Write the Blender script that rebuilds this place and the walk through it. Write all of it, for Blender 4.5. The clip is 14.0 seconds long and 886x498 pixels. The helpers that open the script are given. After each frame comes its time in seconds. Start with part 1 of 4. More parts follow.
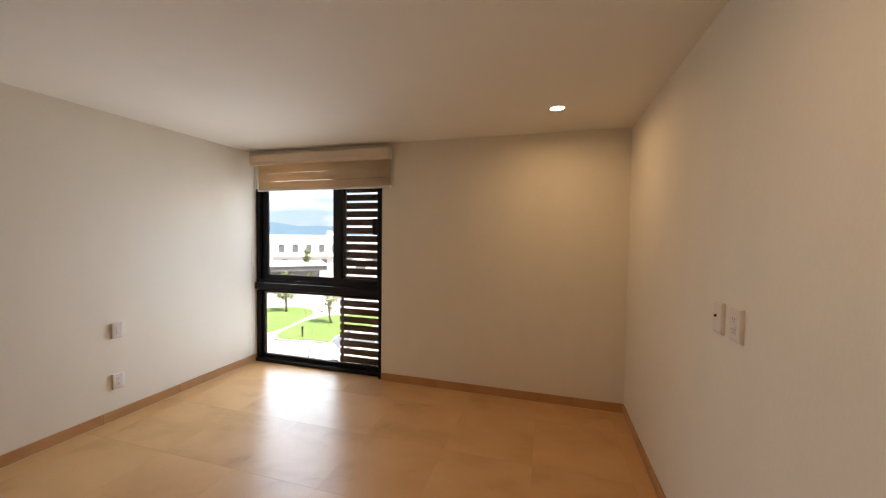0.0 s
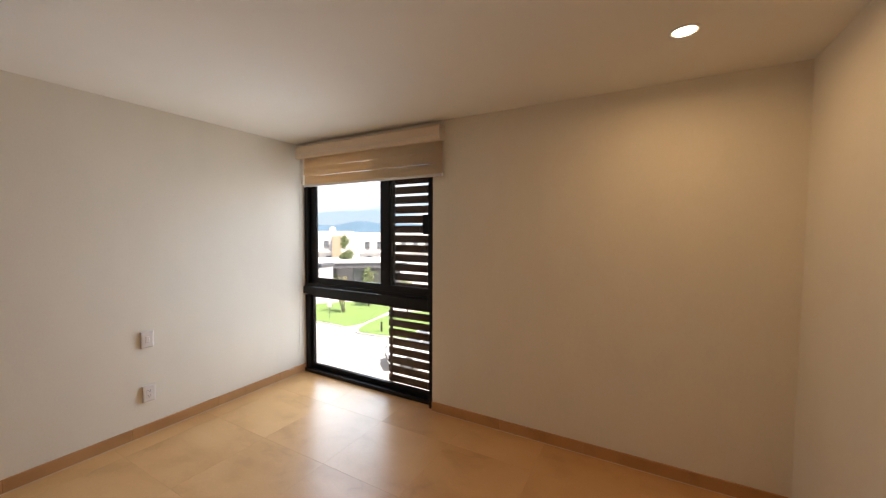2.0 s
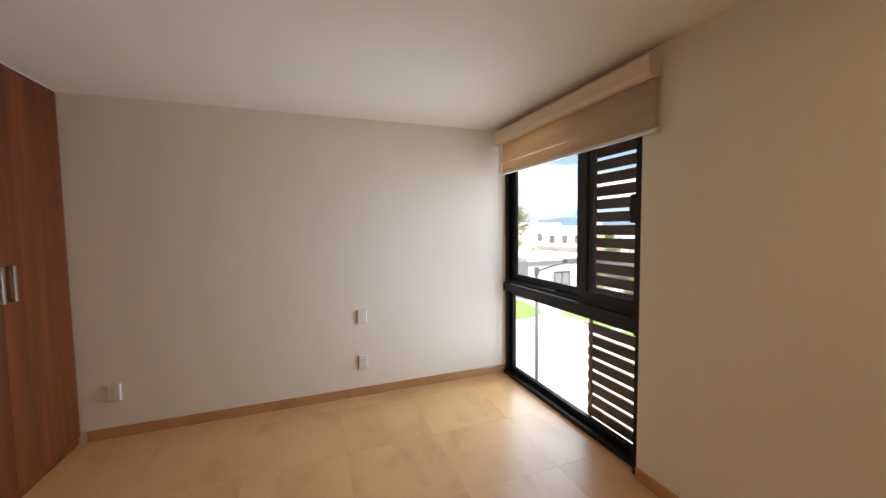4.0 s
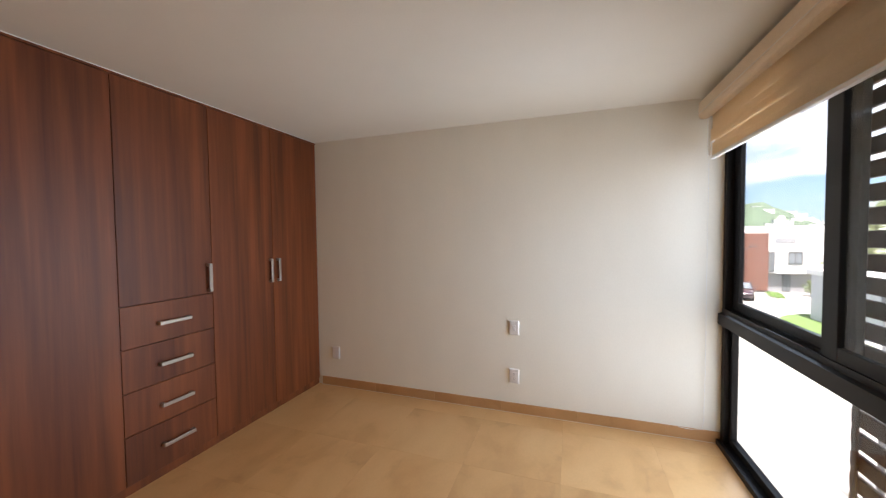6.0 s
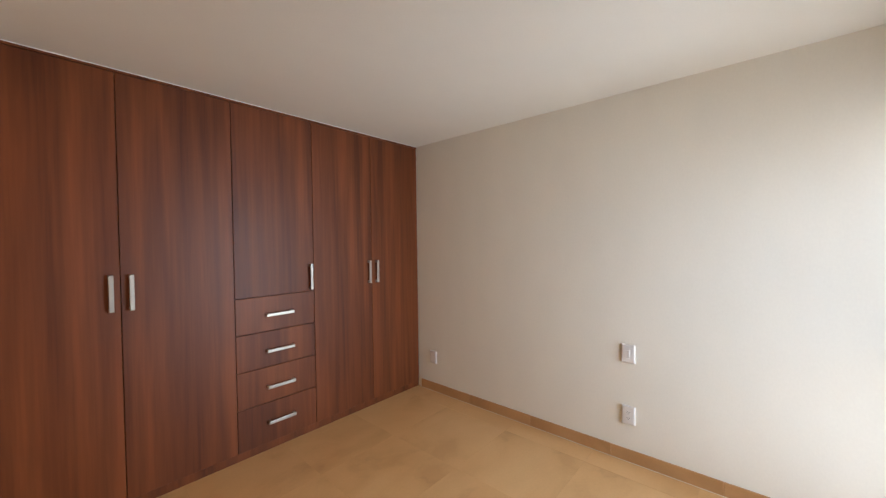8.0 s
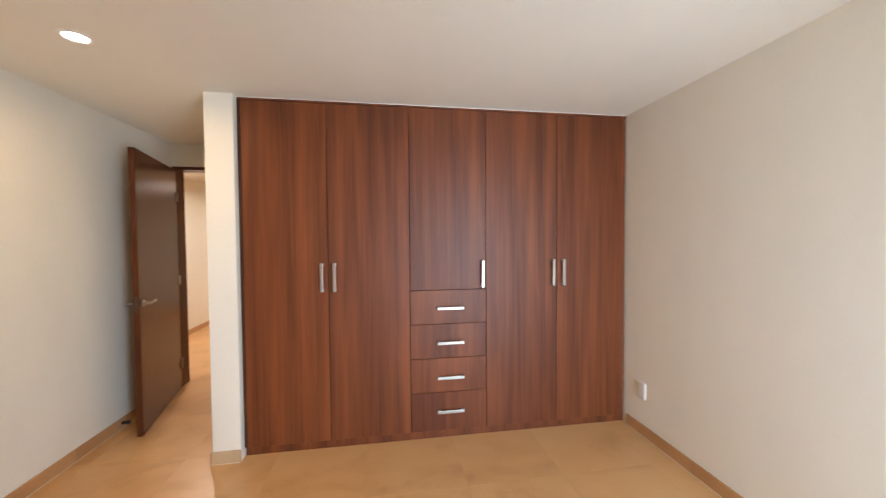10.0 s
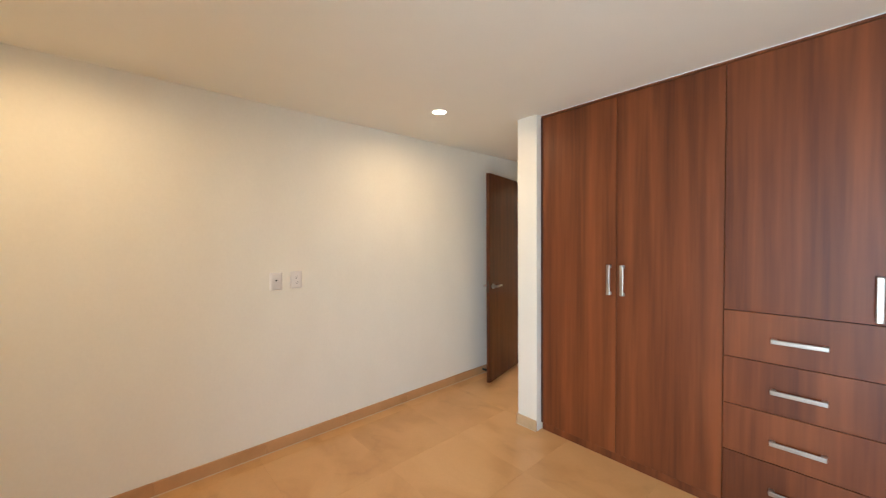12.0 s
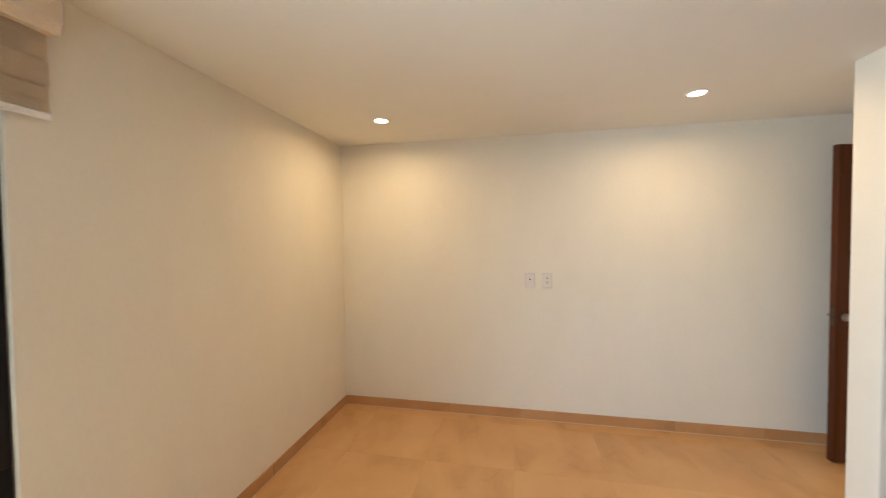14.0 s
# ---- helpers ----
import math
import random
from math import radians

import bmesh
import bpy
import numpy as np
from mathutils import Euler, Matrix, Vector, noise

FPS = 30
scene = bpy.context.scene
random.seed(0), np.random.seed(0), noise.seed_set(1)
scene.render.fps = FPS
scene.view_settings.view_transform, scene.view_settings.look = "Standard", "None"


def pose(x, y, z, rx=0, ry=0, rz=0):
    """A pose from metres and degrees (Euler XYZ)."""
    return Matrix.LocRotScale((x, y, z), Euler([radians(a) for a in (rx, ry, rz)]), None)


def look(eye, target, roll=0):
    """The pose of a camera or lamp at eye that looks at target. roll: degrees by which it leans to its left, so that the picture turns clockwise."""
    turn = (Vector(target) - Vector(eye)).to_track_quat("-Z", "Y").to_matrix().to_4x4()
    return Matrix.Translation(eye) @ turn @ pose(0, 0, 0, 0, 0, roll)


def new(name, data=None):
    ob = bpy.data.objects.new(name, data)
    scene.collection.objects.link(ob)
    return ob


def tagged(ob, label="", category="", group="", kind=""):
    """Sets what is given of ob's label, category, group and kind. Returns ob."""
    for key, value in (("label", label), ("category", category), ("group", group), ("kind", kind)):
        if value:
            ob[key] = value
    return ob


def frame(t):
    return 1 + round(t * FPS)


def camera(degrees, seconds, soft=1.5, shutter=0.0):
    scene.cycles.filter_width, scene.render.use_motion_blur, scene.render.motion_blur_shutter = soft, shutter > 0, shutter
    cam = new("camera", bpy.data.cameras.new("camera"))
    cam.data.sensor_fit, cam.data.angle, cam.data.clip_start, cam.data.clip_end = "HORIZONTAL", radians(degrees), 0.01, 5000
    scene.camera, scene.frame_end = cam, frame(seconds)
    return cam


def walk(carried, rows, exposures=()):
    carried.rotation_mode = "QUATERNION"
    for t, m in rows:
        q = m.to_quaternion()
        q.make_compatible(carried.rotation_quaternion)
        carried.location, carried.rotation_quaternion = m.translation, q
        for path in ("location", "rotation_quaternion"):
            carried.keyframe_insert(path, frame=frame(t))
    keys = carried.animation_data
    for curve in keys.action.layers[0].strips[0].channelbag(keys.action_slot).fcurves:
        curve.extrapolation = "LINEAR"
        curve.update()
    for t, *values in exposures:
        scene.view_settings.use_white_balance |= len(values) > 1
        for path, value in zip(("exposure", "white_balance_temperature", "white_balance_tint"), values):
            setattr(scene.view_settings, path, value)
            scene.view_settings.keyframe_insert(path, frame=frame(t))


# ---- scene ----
cam = camera(101.9, 14.0, soft=1.2, shutter=0.3)
PATH = [
    (0, (3.258, -0.042, 1.488), (2.698, 1.877, 1.414), 0.7),
    (0.5, (3.160, 0.078, 1.512), (2.648, 2.009, 1.425), 0.9),
    (1, (3.134, 0.295, 1.511), (2.530, 2.200, 1.425), 0.8),
    (1.5, (3.141, 0.49, 1.512), (2.377, 2.336, 1.421), 0.6),
    (2, (3.161, 0.713, 1.508), (2.193, 2.461, 1.413), 0.3),
    (2.5, (3.169, 0.922, 1.503), (1.918, 2.48, 1.403), 0.2),
    (2.7, (3.164, 1.01, 1.514), (1.804, 2.472, 1.399), 0.2),
    (4.8, (3.131, 1.849, 1.451), (1.134, 1.944, 1.372), -0.5),
    (5, (3.1, 1.925, 1.46), (1.102, 1.866, 1.386), -0.3),
    (5.5, (3.035, 2.167, 1.471), (1.073, 1.784, 1.394), -0.6),
    (6, (2.964, 2.365, 1.472), (1.079, 1.702, 1.399), -0.6),
    (6.5, (2.846, 2.454, 1.454), (1.04, 1.598, 1.382), -0.6),
    (7, (2.745, 2.517, 1.459), (1.025, 1.499, 1.393), -0.5),
    (7.2, (2.713, 2.537, 1.454), (1.026, 1.465, 1.395), -0.6),
    (9.3, (2.122, 2.6, 1.46), (1.204, 0.825, 1.4), -0.4),
    (9.5, (2.052, 2.586, 1.473), (1.261, 0.75, 1.408), -0.4),
    (10, (1.849, 2.553, 1.465), (1.539, 0.578, 1.402), -0.4),
    (10.5, (1.638, 2.465, 1.482), (1.781, 0.472, 1.416), -0.5),
    (11, (1.486, 2.442, 1.47), (2.228, 0.585, 1.425), -0.7),
    (11.5, (1.405, 2.419, 1.474), (2.607, 0.821, 1.419), -0.5),
    (12, (1.266, 2.383, 1.465), (2.755, 1.048, 1.415), -0.4),
    (12.5, (1.105, 2.274, 1.473), (2.86, 1.315, 1.43), -0.5),
    (13, (1.007, 2.078, 1.505), (2.958, 1.642, 1.446), -0.6),
    (13.5, (0.882, 1.914, 1.536), (2.881, 1.88, 1.457), -0.7),
    (14, (0.806, 1.708, 1.543), (2.766, 2.1, 1.484), -0.6),
]
EXPOSURES = [(0, 2.14, 7150, 24), (2.7, 2.09, 7150, 24.5), (4.8, 2.19, 6880, 23.5), (7.2, 2.36, 6680, 22), (9.3, 2.90, 6480, 19.5), (10.0, 3.20, 6300, 18), (11.0, 3.32, 6180, 16), (12.0, 3.20, 6200, 14.5), (13.0, 3.17, 6250, 14), (14, 3.14, 6200, 13.5)]
walk(cam, [(t, look(eye, target, roll)) for t, eye, target, roll in PATH], EXPOSURES)

# ---- world and lights ----
SUN_EL, SUN_AZ = 64.0, 92.0
world = bpy.data.worlds.new("sky")
scene.world = world
world.use_nodes = True
wn, wl = world.node_tree.nodes, world.node_tree.links
wn.clear()
sky = wn.new("ShaderNodeTexSky")
sky.sky_type, sky.sun_disc = "NISHITA", False
sky.sun_elevation, sky.sun_rotation = radians(SUN_EL), radians(SUN_AZ)
sky.dust_density, sky.ozone_density = 0.6, 2.0
w_co, w_map, w_noise, w_ramp = (wn.new(n) for n in ("ShaderNodeTexCoord", "ShaderNodeMapping", "ShaderNodeTexNoise", "ShaderNodeValToRGB"))
w_map.inputs["Scale"].default_value = (1.6, 1.6, 9.0)
w_map.inputs["Location"].default_value = (0.3, 0.1, 0.42)
w_noise.inputs["Scale"].default_value, w_noise.inputs["Detail"].default_value = 1.7, 5.0
w_ramp.color_ramp.elements[0].position, w_ramp.color_ramp.elements[1].position = 0.44, 0.62
w_mix, w_bg, w_out = wn.new("ShaderNodeMixRGB"), wn.new("ShaderNodeBackground"), wn.new("ShaderNodeOutputWorld")
w_mix.inputs[2].default_value = (6.2, 6.35, 6.6, 1)
w_bg.inputs["Strength"].default_value = 0.065
wl.new(w_co.outputs["Generated"], w_map.inputs[0])
wl.new(w_map.outputs[0], w_noise.inputs["Vector"])
wl.new(w_noise.outputs["Fac"], w_ramp.inputs[0])
wl.new(w_ramp.outputs[0], w_mix.inputs[0])
w_deep = wn.new("ShaderNodeMixRGB")
w_deep.inputs[0].default_value, w_deep.inputs[2].default_value = 0.7, (1.5, 2.7, 4.2, 1)
wl.new(sky.outputs[0], w_deep.inputs[1])
wl.new(w_deep.outputs[0], w_mix.inputs[1])
wl.new(w_mix.outputs[0], w_bg.inputs[0])
wl.new(w_bg.outputs[0], w_out.inputs[0])

sun = new("sun", bpy.data.lights.new("sun", "SUN"))
sun.data.energy, sun.data.angle, sun.data.color = 3.9, radians(5.0), (1.0, 0.95, 0.88)
sx, sy = math.sin(radians(SUN_AZ)), math.cos(radians(SUN_AZ))
ce, se = math.cos(radians(SUN_EL)), math.sin(radians(SUN_EL))
sun.matrix_world = look((0, 0, 60), (-sx * ce, -sy * ce, 60 - se))

LAMP_WATTS, LAMP_COLOUR = 0.70, (1.0, 0.69, 0.34)

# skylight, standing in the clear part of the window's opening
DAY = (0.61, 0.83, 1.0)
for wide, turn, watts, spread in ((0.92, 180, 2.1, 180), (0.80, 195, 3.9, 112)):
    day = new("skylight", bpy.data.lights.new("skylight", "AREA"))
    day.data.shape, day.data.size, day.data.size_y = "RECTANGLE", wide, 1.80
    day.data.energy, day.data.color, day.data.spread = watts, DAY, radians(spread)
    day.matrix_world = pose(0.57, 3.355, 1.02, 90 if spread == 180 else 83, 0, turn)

# ---- materials ----


def material(name):
    m = bpy.data.materials.new(name)
    m.use_nodes = True
    return m, m.node_tree.nodes, m.node_tree.links, m.node_tree.nodes["Principled BSDF"]


def plain(name, colour, rough=0.5, metal=0.0, grain=0.0, scale=40.0, bump=0.0, stretch=(1, 1, 1), coat=0.0, vary=0.0):
    """A surface with fine grain, a slower variation and relief."""
    m, n, l, b = material(name)
    b.inputs["Roughness"].default_value, b.inputs["Metallic"].default_value = rough, metal
    b.inputs["Coat Weight"].default_value, b.inputs["Coat Roughness"].default_value = coat, 0.15
    co, mp = n.new("ShaderNodeTexCoord"), n.new("ShaderNodeMapping")
    mp.inputs["Scale"].default_value = stretch
    l.new(co.outputs["Object"], mp.inputs[0])
    fine, slow = n.new("ShaderNodeTexNoise"), n.new("ShaderNodeTexNoise")
    fine.inputs["Scale"].default_value, fine.inputs["Detail"].default_value = scale, 4
    slow.inputs["Scale"].default_value, slow.inputs["Detail"].default_value = scale / 25, 3
    for t in (fine, slow):
        l.new(mp.outputs[0], t.inputs["Vector"])
    add = n.new("ShaderNodeMath")
    add.operation = "ADD"
    l.new(fine.outputs["Fac"], add.inputs[0]), l.new(slow.outputs["Fac"], add.inputs[1])
    last = add.outputs[0]
    if vary:
        info, mad = n.new("ShaderNodeObjectInfo"), n.new("ShaderNodeMath")
        mad.operation = "MULTIPLY_ADD"
        mad.inputs[1].default_value = vary
        l.new(info.outputs["Random"], mad.inputs[0]), l.new(last, mad.inputs[2])
        last = mad.outputs[0]
    rng = n.new("ShaderNodeMapRange")
    rng.inputs["From Min"].default_value, rng.inputs["From Max"].default_value = 0.5, 1.5 + vary
    rng.inputs["To Min"].default_value, rng.inputs["To Max"].default_value = 1 - grain, 1 + grain
    l.new(last, rng.inputs["Value"])
    mix = n.new("ShaderNodeVectorMath")
    mix.operation = "SCALE"
    mix.inputs[0].default_value = colour
    l.new(rng.outputs[0], mix.inputs["Scale"])
    l.new(mix.outputs[0], b.inputs["Base Color"])
    if bump:
        bp = n.new("ShaderNodeBump")
        bp.inputs["Strength"].default_value, bp.inputs["Distance"].default_value = bump, 0.003
        l.new(fine.outputs["Fac"], bp.inputs["Height"])
        l.new(bp.outputs[0], b.inputs["Normal"])
    return m


def wood(name, dark, mid, light, rough, bands=1.0, sheen=0.35):
    """Laminate with an upright grain: wide soft bands, narrow streaks, pores."""
    m, n, l, b = material(name)
    co, info, off = n.new("ShaderNodeTexCoord"), n.new("ShaderNodeObjectInfo"), n.new("ShaderNodeVectorMath")
    off.operation = "MULTIPLY_ADD"
    sep = n.new("ShaderNodeCombineXYZ")
    l.new(info.outputs["Random"], sep.inputs[0]), l.new(info.outputs["Random"], sep.inputs[2])
    off.inputs[1].default_value = (17, 0, 9)
    l.new(sep.outputs[0], off.inputs[0]), l.new(co.outputs["Object"], off.inputs[2])
    fields = []
    for scale, stretch, detail, warp in ((9.0 * bands, (1, 1, 0.055), 3, 0.35), (45.0 * bands, (1, 1, 0.03), 4, 0.3), (220.0, (1, 1, 0.02), 2, 0)):
        mp, t = n.new("ShaderNodeMapping"), n.new("ShaderNodeTexNoise")
        mp.inputs["Scale"].default_value = stretch
        t.inputs["Scale"].default_value, t.inputs["Detail"].default_value, t.inputs["Distortion"].default_value = scale, detail, warp
        l.new(off.outputs[0], mp.inputs[0]), l.new(mp.outputs[0], t.inputs["Vector"])
        fields.append(t.outputs["Fac"])
    a1, a2 = n.new("ShaderNodeMath"), n.new("ShaderNodeMath")
    a1.operation = a2.operation = "MULTIPLY_ADD"
    a1.inputs[1].default_value, a2.inputs[1].default_value = 0.35, 0.14
    l.new(fields[1], a1.inputs[0]), l.new(fields[0], a1.inputs[2])
    l.new(fields[2], a2.inputs[0]), l.new(a1.outputs[0], a2.inputs[2])
    ramp = n.new("ShaderNodeValToRGB")
    e = ramp.color_ramp.elements
    e[0].position, e[0].color, e[1].position, e[1].color = 0.55, (*dark, 1), 0.94, (*light, 1)
    k = e.new(0.74)
    k.color = (*mid, 1)
    l.new(a2.outputs[0], ramp.inputs[0])
    l.new(ramp.outputs[0], b.inputs["Base Color"])
    b.inputs["Roughness"].default_value = rough
    b.inputs["Specular IOR Level"].default_value = sheen
    bp = n.new("ShaderNodeBump")
    bp.inputs["Strength"].default_value, bp.inputs["Distance"].default_value = 0.08, 0.001
    l.new(fields[2], bp.inputs["Height"]), l.new(bp.outputs[0], b.inputs["Normal"])
    return m


def stone_tile(name, pale, mid, dark, rough):
    """Glazed porcelain printed as sandstone: clouds, drifting veins, a few pits; each tile its own print."""
    m, n, l, b = material(name)
    co, info, comb, off = (n.new("ShaderNode" + k) for k in ("TexCoord", "ObjectInfo", "CombineXYZ", "VectorMath"))
    off.operation = "MULTIPLY_ADD"
    off.inputs[1].default_value = (31, 53, 7)
    for i in range(3):
        l.new(info.outputs["Random"], comb.inputs[i])
    l.new(comb.outputs[0], off.inputs[0]), l.new(co.outputs["Object"], off.inputs[2])
    mp = n.new("ShaderNodeMapping")
    mp.inputs["Rotation"].default_value, mp.inputs["Scale"].default_value = (0, 0, radians(35)), (0.95, 1.35, 1)
    l.new(off.outputs[0], mp.inputs[0])
    cloud, vein, speck = (n.new("ShaderNodeTexNoise") for _ in range(3))
    for t, s, d, w in ((cloud, 2.2, 5, 0.5), (vein, 1.3, 5.0, 0.25), (speck, 60, 3, 0)):
        t.inputs["Scale"].default_value, t.inputs["Detail"].default_value, t.inputs["Distortion"].default_value = s, d, w
        l.new(mp.outputs[0], t.inputs["Vector"])
    ramp = n.new("ShaderNodeValToRGB")
    e = ramp.color_ramp.elements
    e[0].position, e[0].color, e[1].position, e[1].color = 0.33, (*dark, 1), 0.68, (*pale, 1)
    k = e.new(0.48)
    k.color = (*mid, 1)
    l.new(cloud.outputs["Fac"], ramp.inputs[0])
    line, edge = n.new("ShaderNodeMath"), n.new("ShaderNodeMapRange")
    line.operation = "SUBTRACT"
    line.inputs[1].default_value = 0.5
    ab = n.new("ShaderNodeMath")
    ab.operation = "ABSOLUTE"
    l.new(vein.outputs["Fac"], line.inputs[0]), l.new(line.outputs[0], ab.inputs[0]), l.new(ab.outputs[0], edge.inputs["Value"])
    edge.inputs["From Min"].default_value, edge.inputs["From Max"].default_value = 0.0, 0.022
    # the veins come and go with the clouds
    deep = n.new("ShaderNodeMapRange")
    deep.inputs["From Min"].default_value, deep.inputs["From Max"].default_value = 0.38, 0.50
    deep.inputs["To Min"].default_value, deep.inputs["To Max"].default_value = 0.92, 1.0
    l.new(cloud.outputs["Fac"], deep.inputs["Value"]), l.new(deep.outputs[0], edge.inputs["To Min"])
    tone, shade = n.new("ShaderNodeMapRange"), n.new("ShaderNodeMath")
    tone.inputs["To Min"].default_value, tone.inputs["To Max"].default_value = 0.985, 1.015
    l.new(info.outputs["Random"], tone.inputs["Value"])
    shade.operation = "MULTIPLY"
    l.new(tone.outputs[0], shade.inputs[0]), l.new(edge.outputs[0], shade.inputs[1])
    sp = n.new("ShaderNodeMapRange")
    sp.inputs["From Min"].default_value, sp.inputs["From Max"].default_value = 0.3, 0.7
    sp.inputs["To Min"].default_value, sp.inputs["To Max"].default_value = 0.98, 1.02
    l.new(speck.outputs["Fac"], sp.inputs["Value"])
    sh2, mul = n.new("ShaderNodeMath"), n.new("ShaderNodeVectorMath")
    sh2.operation, mul.operation = "MULTIPLY", "SCALE"
    l.new(shade.outputs[0], sh2.inputs[0]), l.new(sp.outputs[0], sh2.inputs[1])
    l.new(ramp.outputs[0], mul.inputs[0]), l.new(sh2.outputs[0], mul.inputs["Scale"])
    l.new(mul.outputs[0], b.inputs["Base Color"])
    rr = n.new("ShaderNodeMapRange")
    rr.inputs["To Min"].default_value, rr.inputs["To Max"].default_value = rough - 0.02, rough + 0.03
    b.inputs["IOR"].default_value = 1.55
    l.new(cloud.outputs["Fac"], rr.inputs["Value"]), l.new(rr.outputs[0], b.inputs["Roughness"])
    bp = n.new("ShaderNodeBump")
    bp.inputs["Strength"].default_value, bp.inputs["Distance"].default_value = 0.06, 0.002
    l.new(speck.outputs["Fac"], bp.inputs["Height"]), l.new(bp.outputs[0], b.inputs["Normal"])
    return m


def glass(name, tint):
    m, n, l, b = material(name)
    n.remove(b)
    tr, gl, lw, pw, fr, mx = (n.new("ShaderNode" + k) for k in ("BsdfTransparent", "BsdfGlossy", "LayerWeight", "Math", "MapRange", "MixShader"))
    tr.inputs[0].default_value = (*tint, 1)
    gl.inputs["Roughness"].default_value = 0.01
    lw.inputs["Blend"].default_value = 0.5
    pw.operation, pw.inputs[1].default_value = "POWER", 5.0
    fr.inputs["To Min"].default_value, fr.inputs["To Max"].default_value = 0.03, 0.9
    l.new(lw.outputs["Facing"], pw.inputs[0]), l.new(pw.outputs[0], fr.inputs["Value"])
    l.new(fr.outputs[0], mx.inputs[0]), l.new(tr.outputs[0], mx.inputs[1]), l.new(gl.outputs[0], mx.inputs[2])
    l.new(mx.outputs[0], n["Material Output"].inputs[0])
    return m


def fabric(name, colour, through_light):
    m, n, l, b = material(name)
    co, mp, wv, rng, mul = (n.new("ShaderNode" + k) for k in ("TexCoord", "Mapping", "TexNoise", "MapRange", "VectorMath"))
    mp.inputs["Scale"].default_value = (60, 60, 900)
    wv.inputs["Scale"].default_value = 1.0
    l.new(co.outputs["Object"], mp.inputs[0]), l.new(mp.outputs[0], wv.inputs["Vector"])
    rng.inputs["To Min"].default_value, rng.inputs["To Max"].default_value = 0.85, 1.15
    l.new(wv.outputs["Fac"], rng.inputs["Value"])
    mul.operation = "SCALE"
    mul.inputs[0].default_value = colour
    l.new(rng.outputs[0], mul.inputs["Scale"]), l.new(mul.outputs[0], b.inputs["Base Color"])
    b.inputs["Roughness"].default_value = 0.85
    tl, mx = n.new("ShaderNodeBsdfTranslucent"), n.new("ShaderNodeMixShader")
    l.new(mul.outputs[0], tl.inputs[0])
    mx.inputs[0].default_value = through_light
    l.new(b.outputs[0], mx.inputs[1]), l.new(tl.outputs[0], mx.inputs[2])
    l.new(mx.outputs[0], n["Material Output"].inputs[0])
    return m


def glow(name, colour, strength):
    m, n, l, b = material(name)
    b.inputs["Base Color"].default_value = (0.9, 0.9, 0.88, 1)
    b.inputs["Emission Color"].default_value, b.inputs["Emission Strength"].default_value = (*colour, 1), strength
    return m


def leafy(name, colour):
    """A leaf that lets part of the light through."""
    m = plain(name, colour, 0.7, grain=0.35, scale=8)
    n, l = m.node_tree.nodes, m.node_tree.links
    tl, mx = n.new("ShaderNodeBsdfTranslucent"), n.new("ShaderNodeMixShader")
    tl.inputs[0].default_value = (colour[0] * 1.5, colour[1] * 1.5, colour[2], 1)
    mx.inputs[0].default_value = 0.5
    l.new(n["Principled BSDF"].outputs[0], mx.inputs[1]), l.new(tl.outputs[0], mx.inputs[2])
    l.new(mx.outputs[0], n["Material Output"].inputs[0])
    return m


WALL = plain("wall_paint", (0.85, 0.805, 0.70), 0.75, grain=0.035, scale=120, bump=0.16, stretch=(1, 1, 0.45))
CEIL = plain("ceiling_paint", (0.86, 0.825, 0.74), 0.85, grain=0.02, scale=110, bump=0.22)
TILE = stone_tile("floor_tile", (0.695, 0.410, 0.178), (0.655, 0.370, 0.154), (0.585, 0.318, 0.126), 0.31)
SKIRT = stone_tile("skirting_tile", (0.57, 0.315, 0.140), (0.53, 0.283, 0.120), (0.46, 0.240, 0.098), 0.36)
# paler copy of the skirting tile, with the window's light in its colour
SKIRTLIT = stone_tile("lit_skirting_tile", (0.64, 0.47, 0.29), (0.60, 0.43, 0.26), (0.53, 0.37, 0.21), 0.36)
GROUT = plain("grout", (0.57, 0.335, 0.155), 0.9, grain=0.1, scale=200)
LAMINATE = wood("walnut_laminate", (0.104, 0.0262, 0.0074), (0.164, 0.0425, 0.0118), (0.236, 0.0660, 0.0185), 0.46, 1.0, 0.36)
CARCASS = wood("walnut_carcass", (0.05, 0.017, 0.009), (0.09, 0.028, 0.013), (0.13, 0.045, 0.02), 0.45)
DOORWOOD = wood("dark_door_wood", (0.072, 0.0205, 0.0075), (0.092, 0.027, 0.0100), (0.116, 0.0345, 0.0125), 0.26, 1.6, 0.24)
NICKEL = plain("brushed_nickel", (0.46, 0.415, 0.36), 0.36, 1.0, grain=0.08, scale=300, stretch=(1, 1, 0.1))
BRONZE = plain("dark_bronze", (0.10, 0.075, 0.055), 0.5, 1.0, grain=0.08, scale=200)
BLACK = plain("black_aluminium", (0.006, 0.0055, 0.007), 0.50, grain=0.15, scale=120, bump=0.03)
GASKET = plain("rubber_gasket", (0.02, 0.02, 0.02), 0.8, grain=0.1)
BLACK.node_tree.nodes["Principled BSDF"].inputs["Specular IOR Level"].default_value = 0.28
SLAT = wood("brown_slat", (0.06, 0.025, 0.019), (0.085, 0.036, 0.027), (0.11, 0.048, 0.035), 0.45, 2.0)
PANE = glass("window_glass", (0.93, 0.96, 0.95))
BLIND = fabric("blind_fabric", (0.88, 0.725, 0.53), 0.07)
BEIGE = plain("beige_plastic", (0.78, 0.69, 0.59), 0.4, grain=0.03, scale=60)
VALANCE = fabric("valance_fabric", (0.82, 0.665, 0.495), 0.0)
WHITE = plain("white_plastic", (0.78, 0.74, 0.70), 0.30, grain=0.02, scale=60)
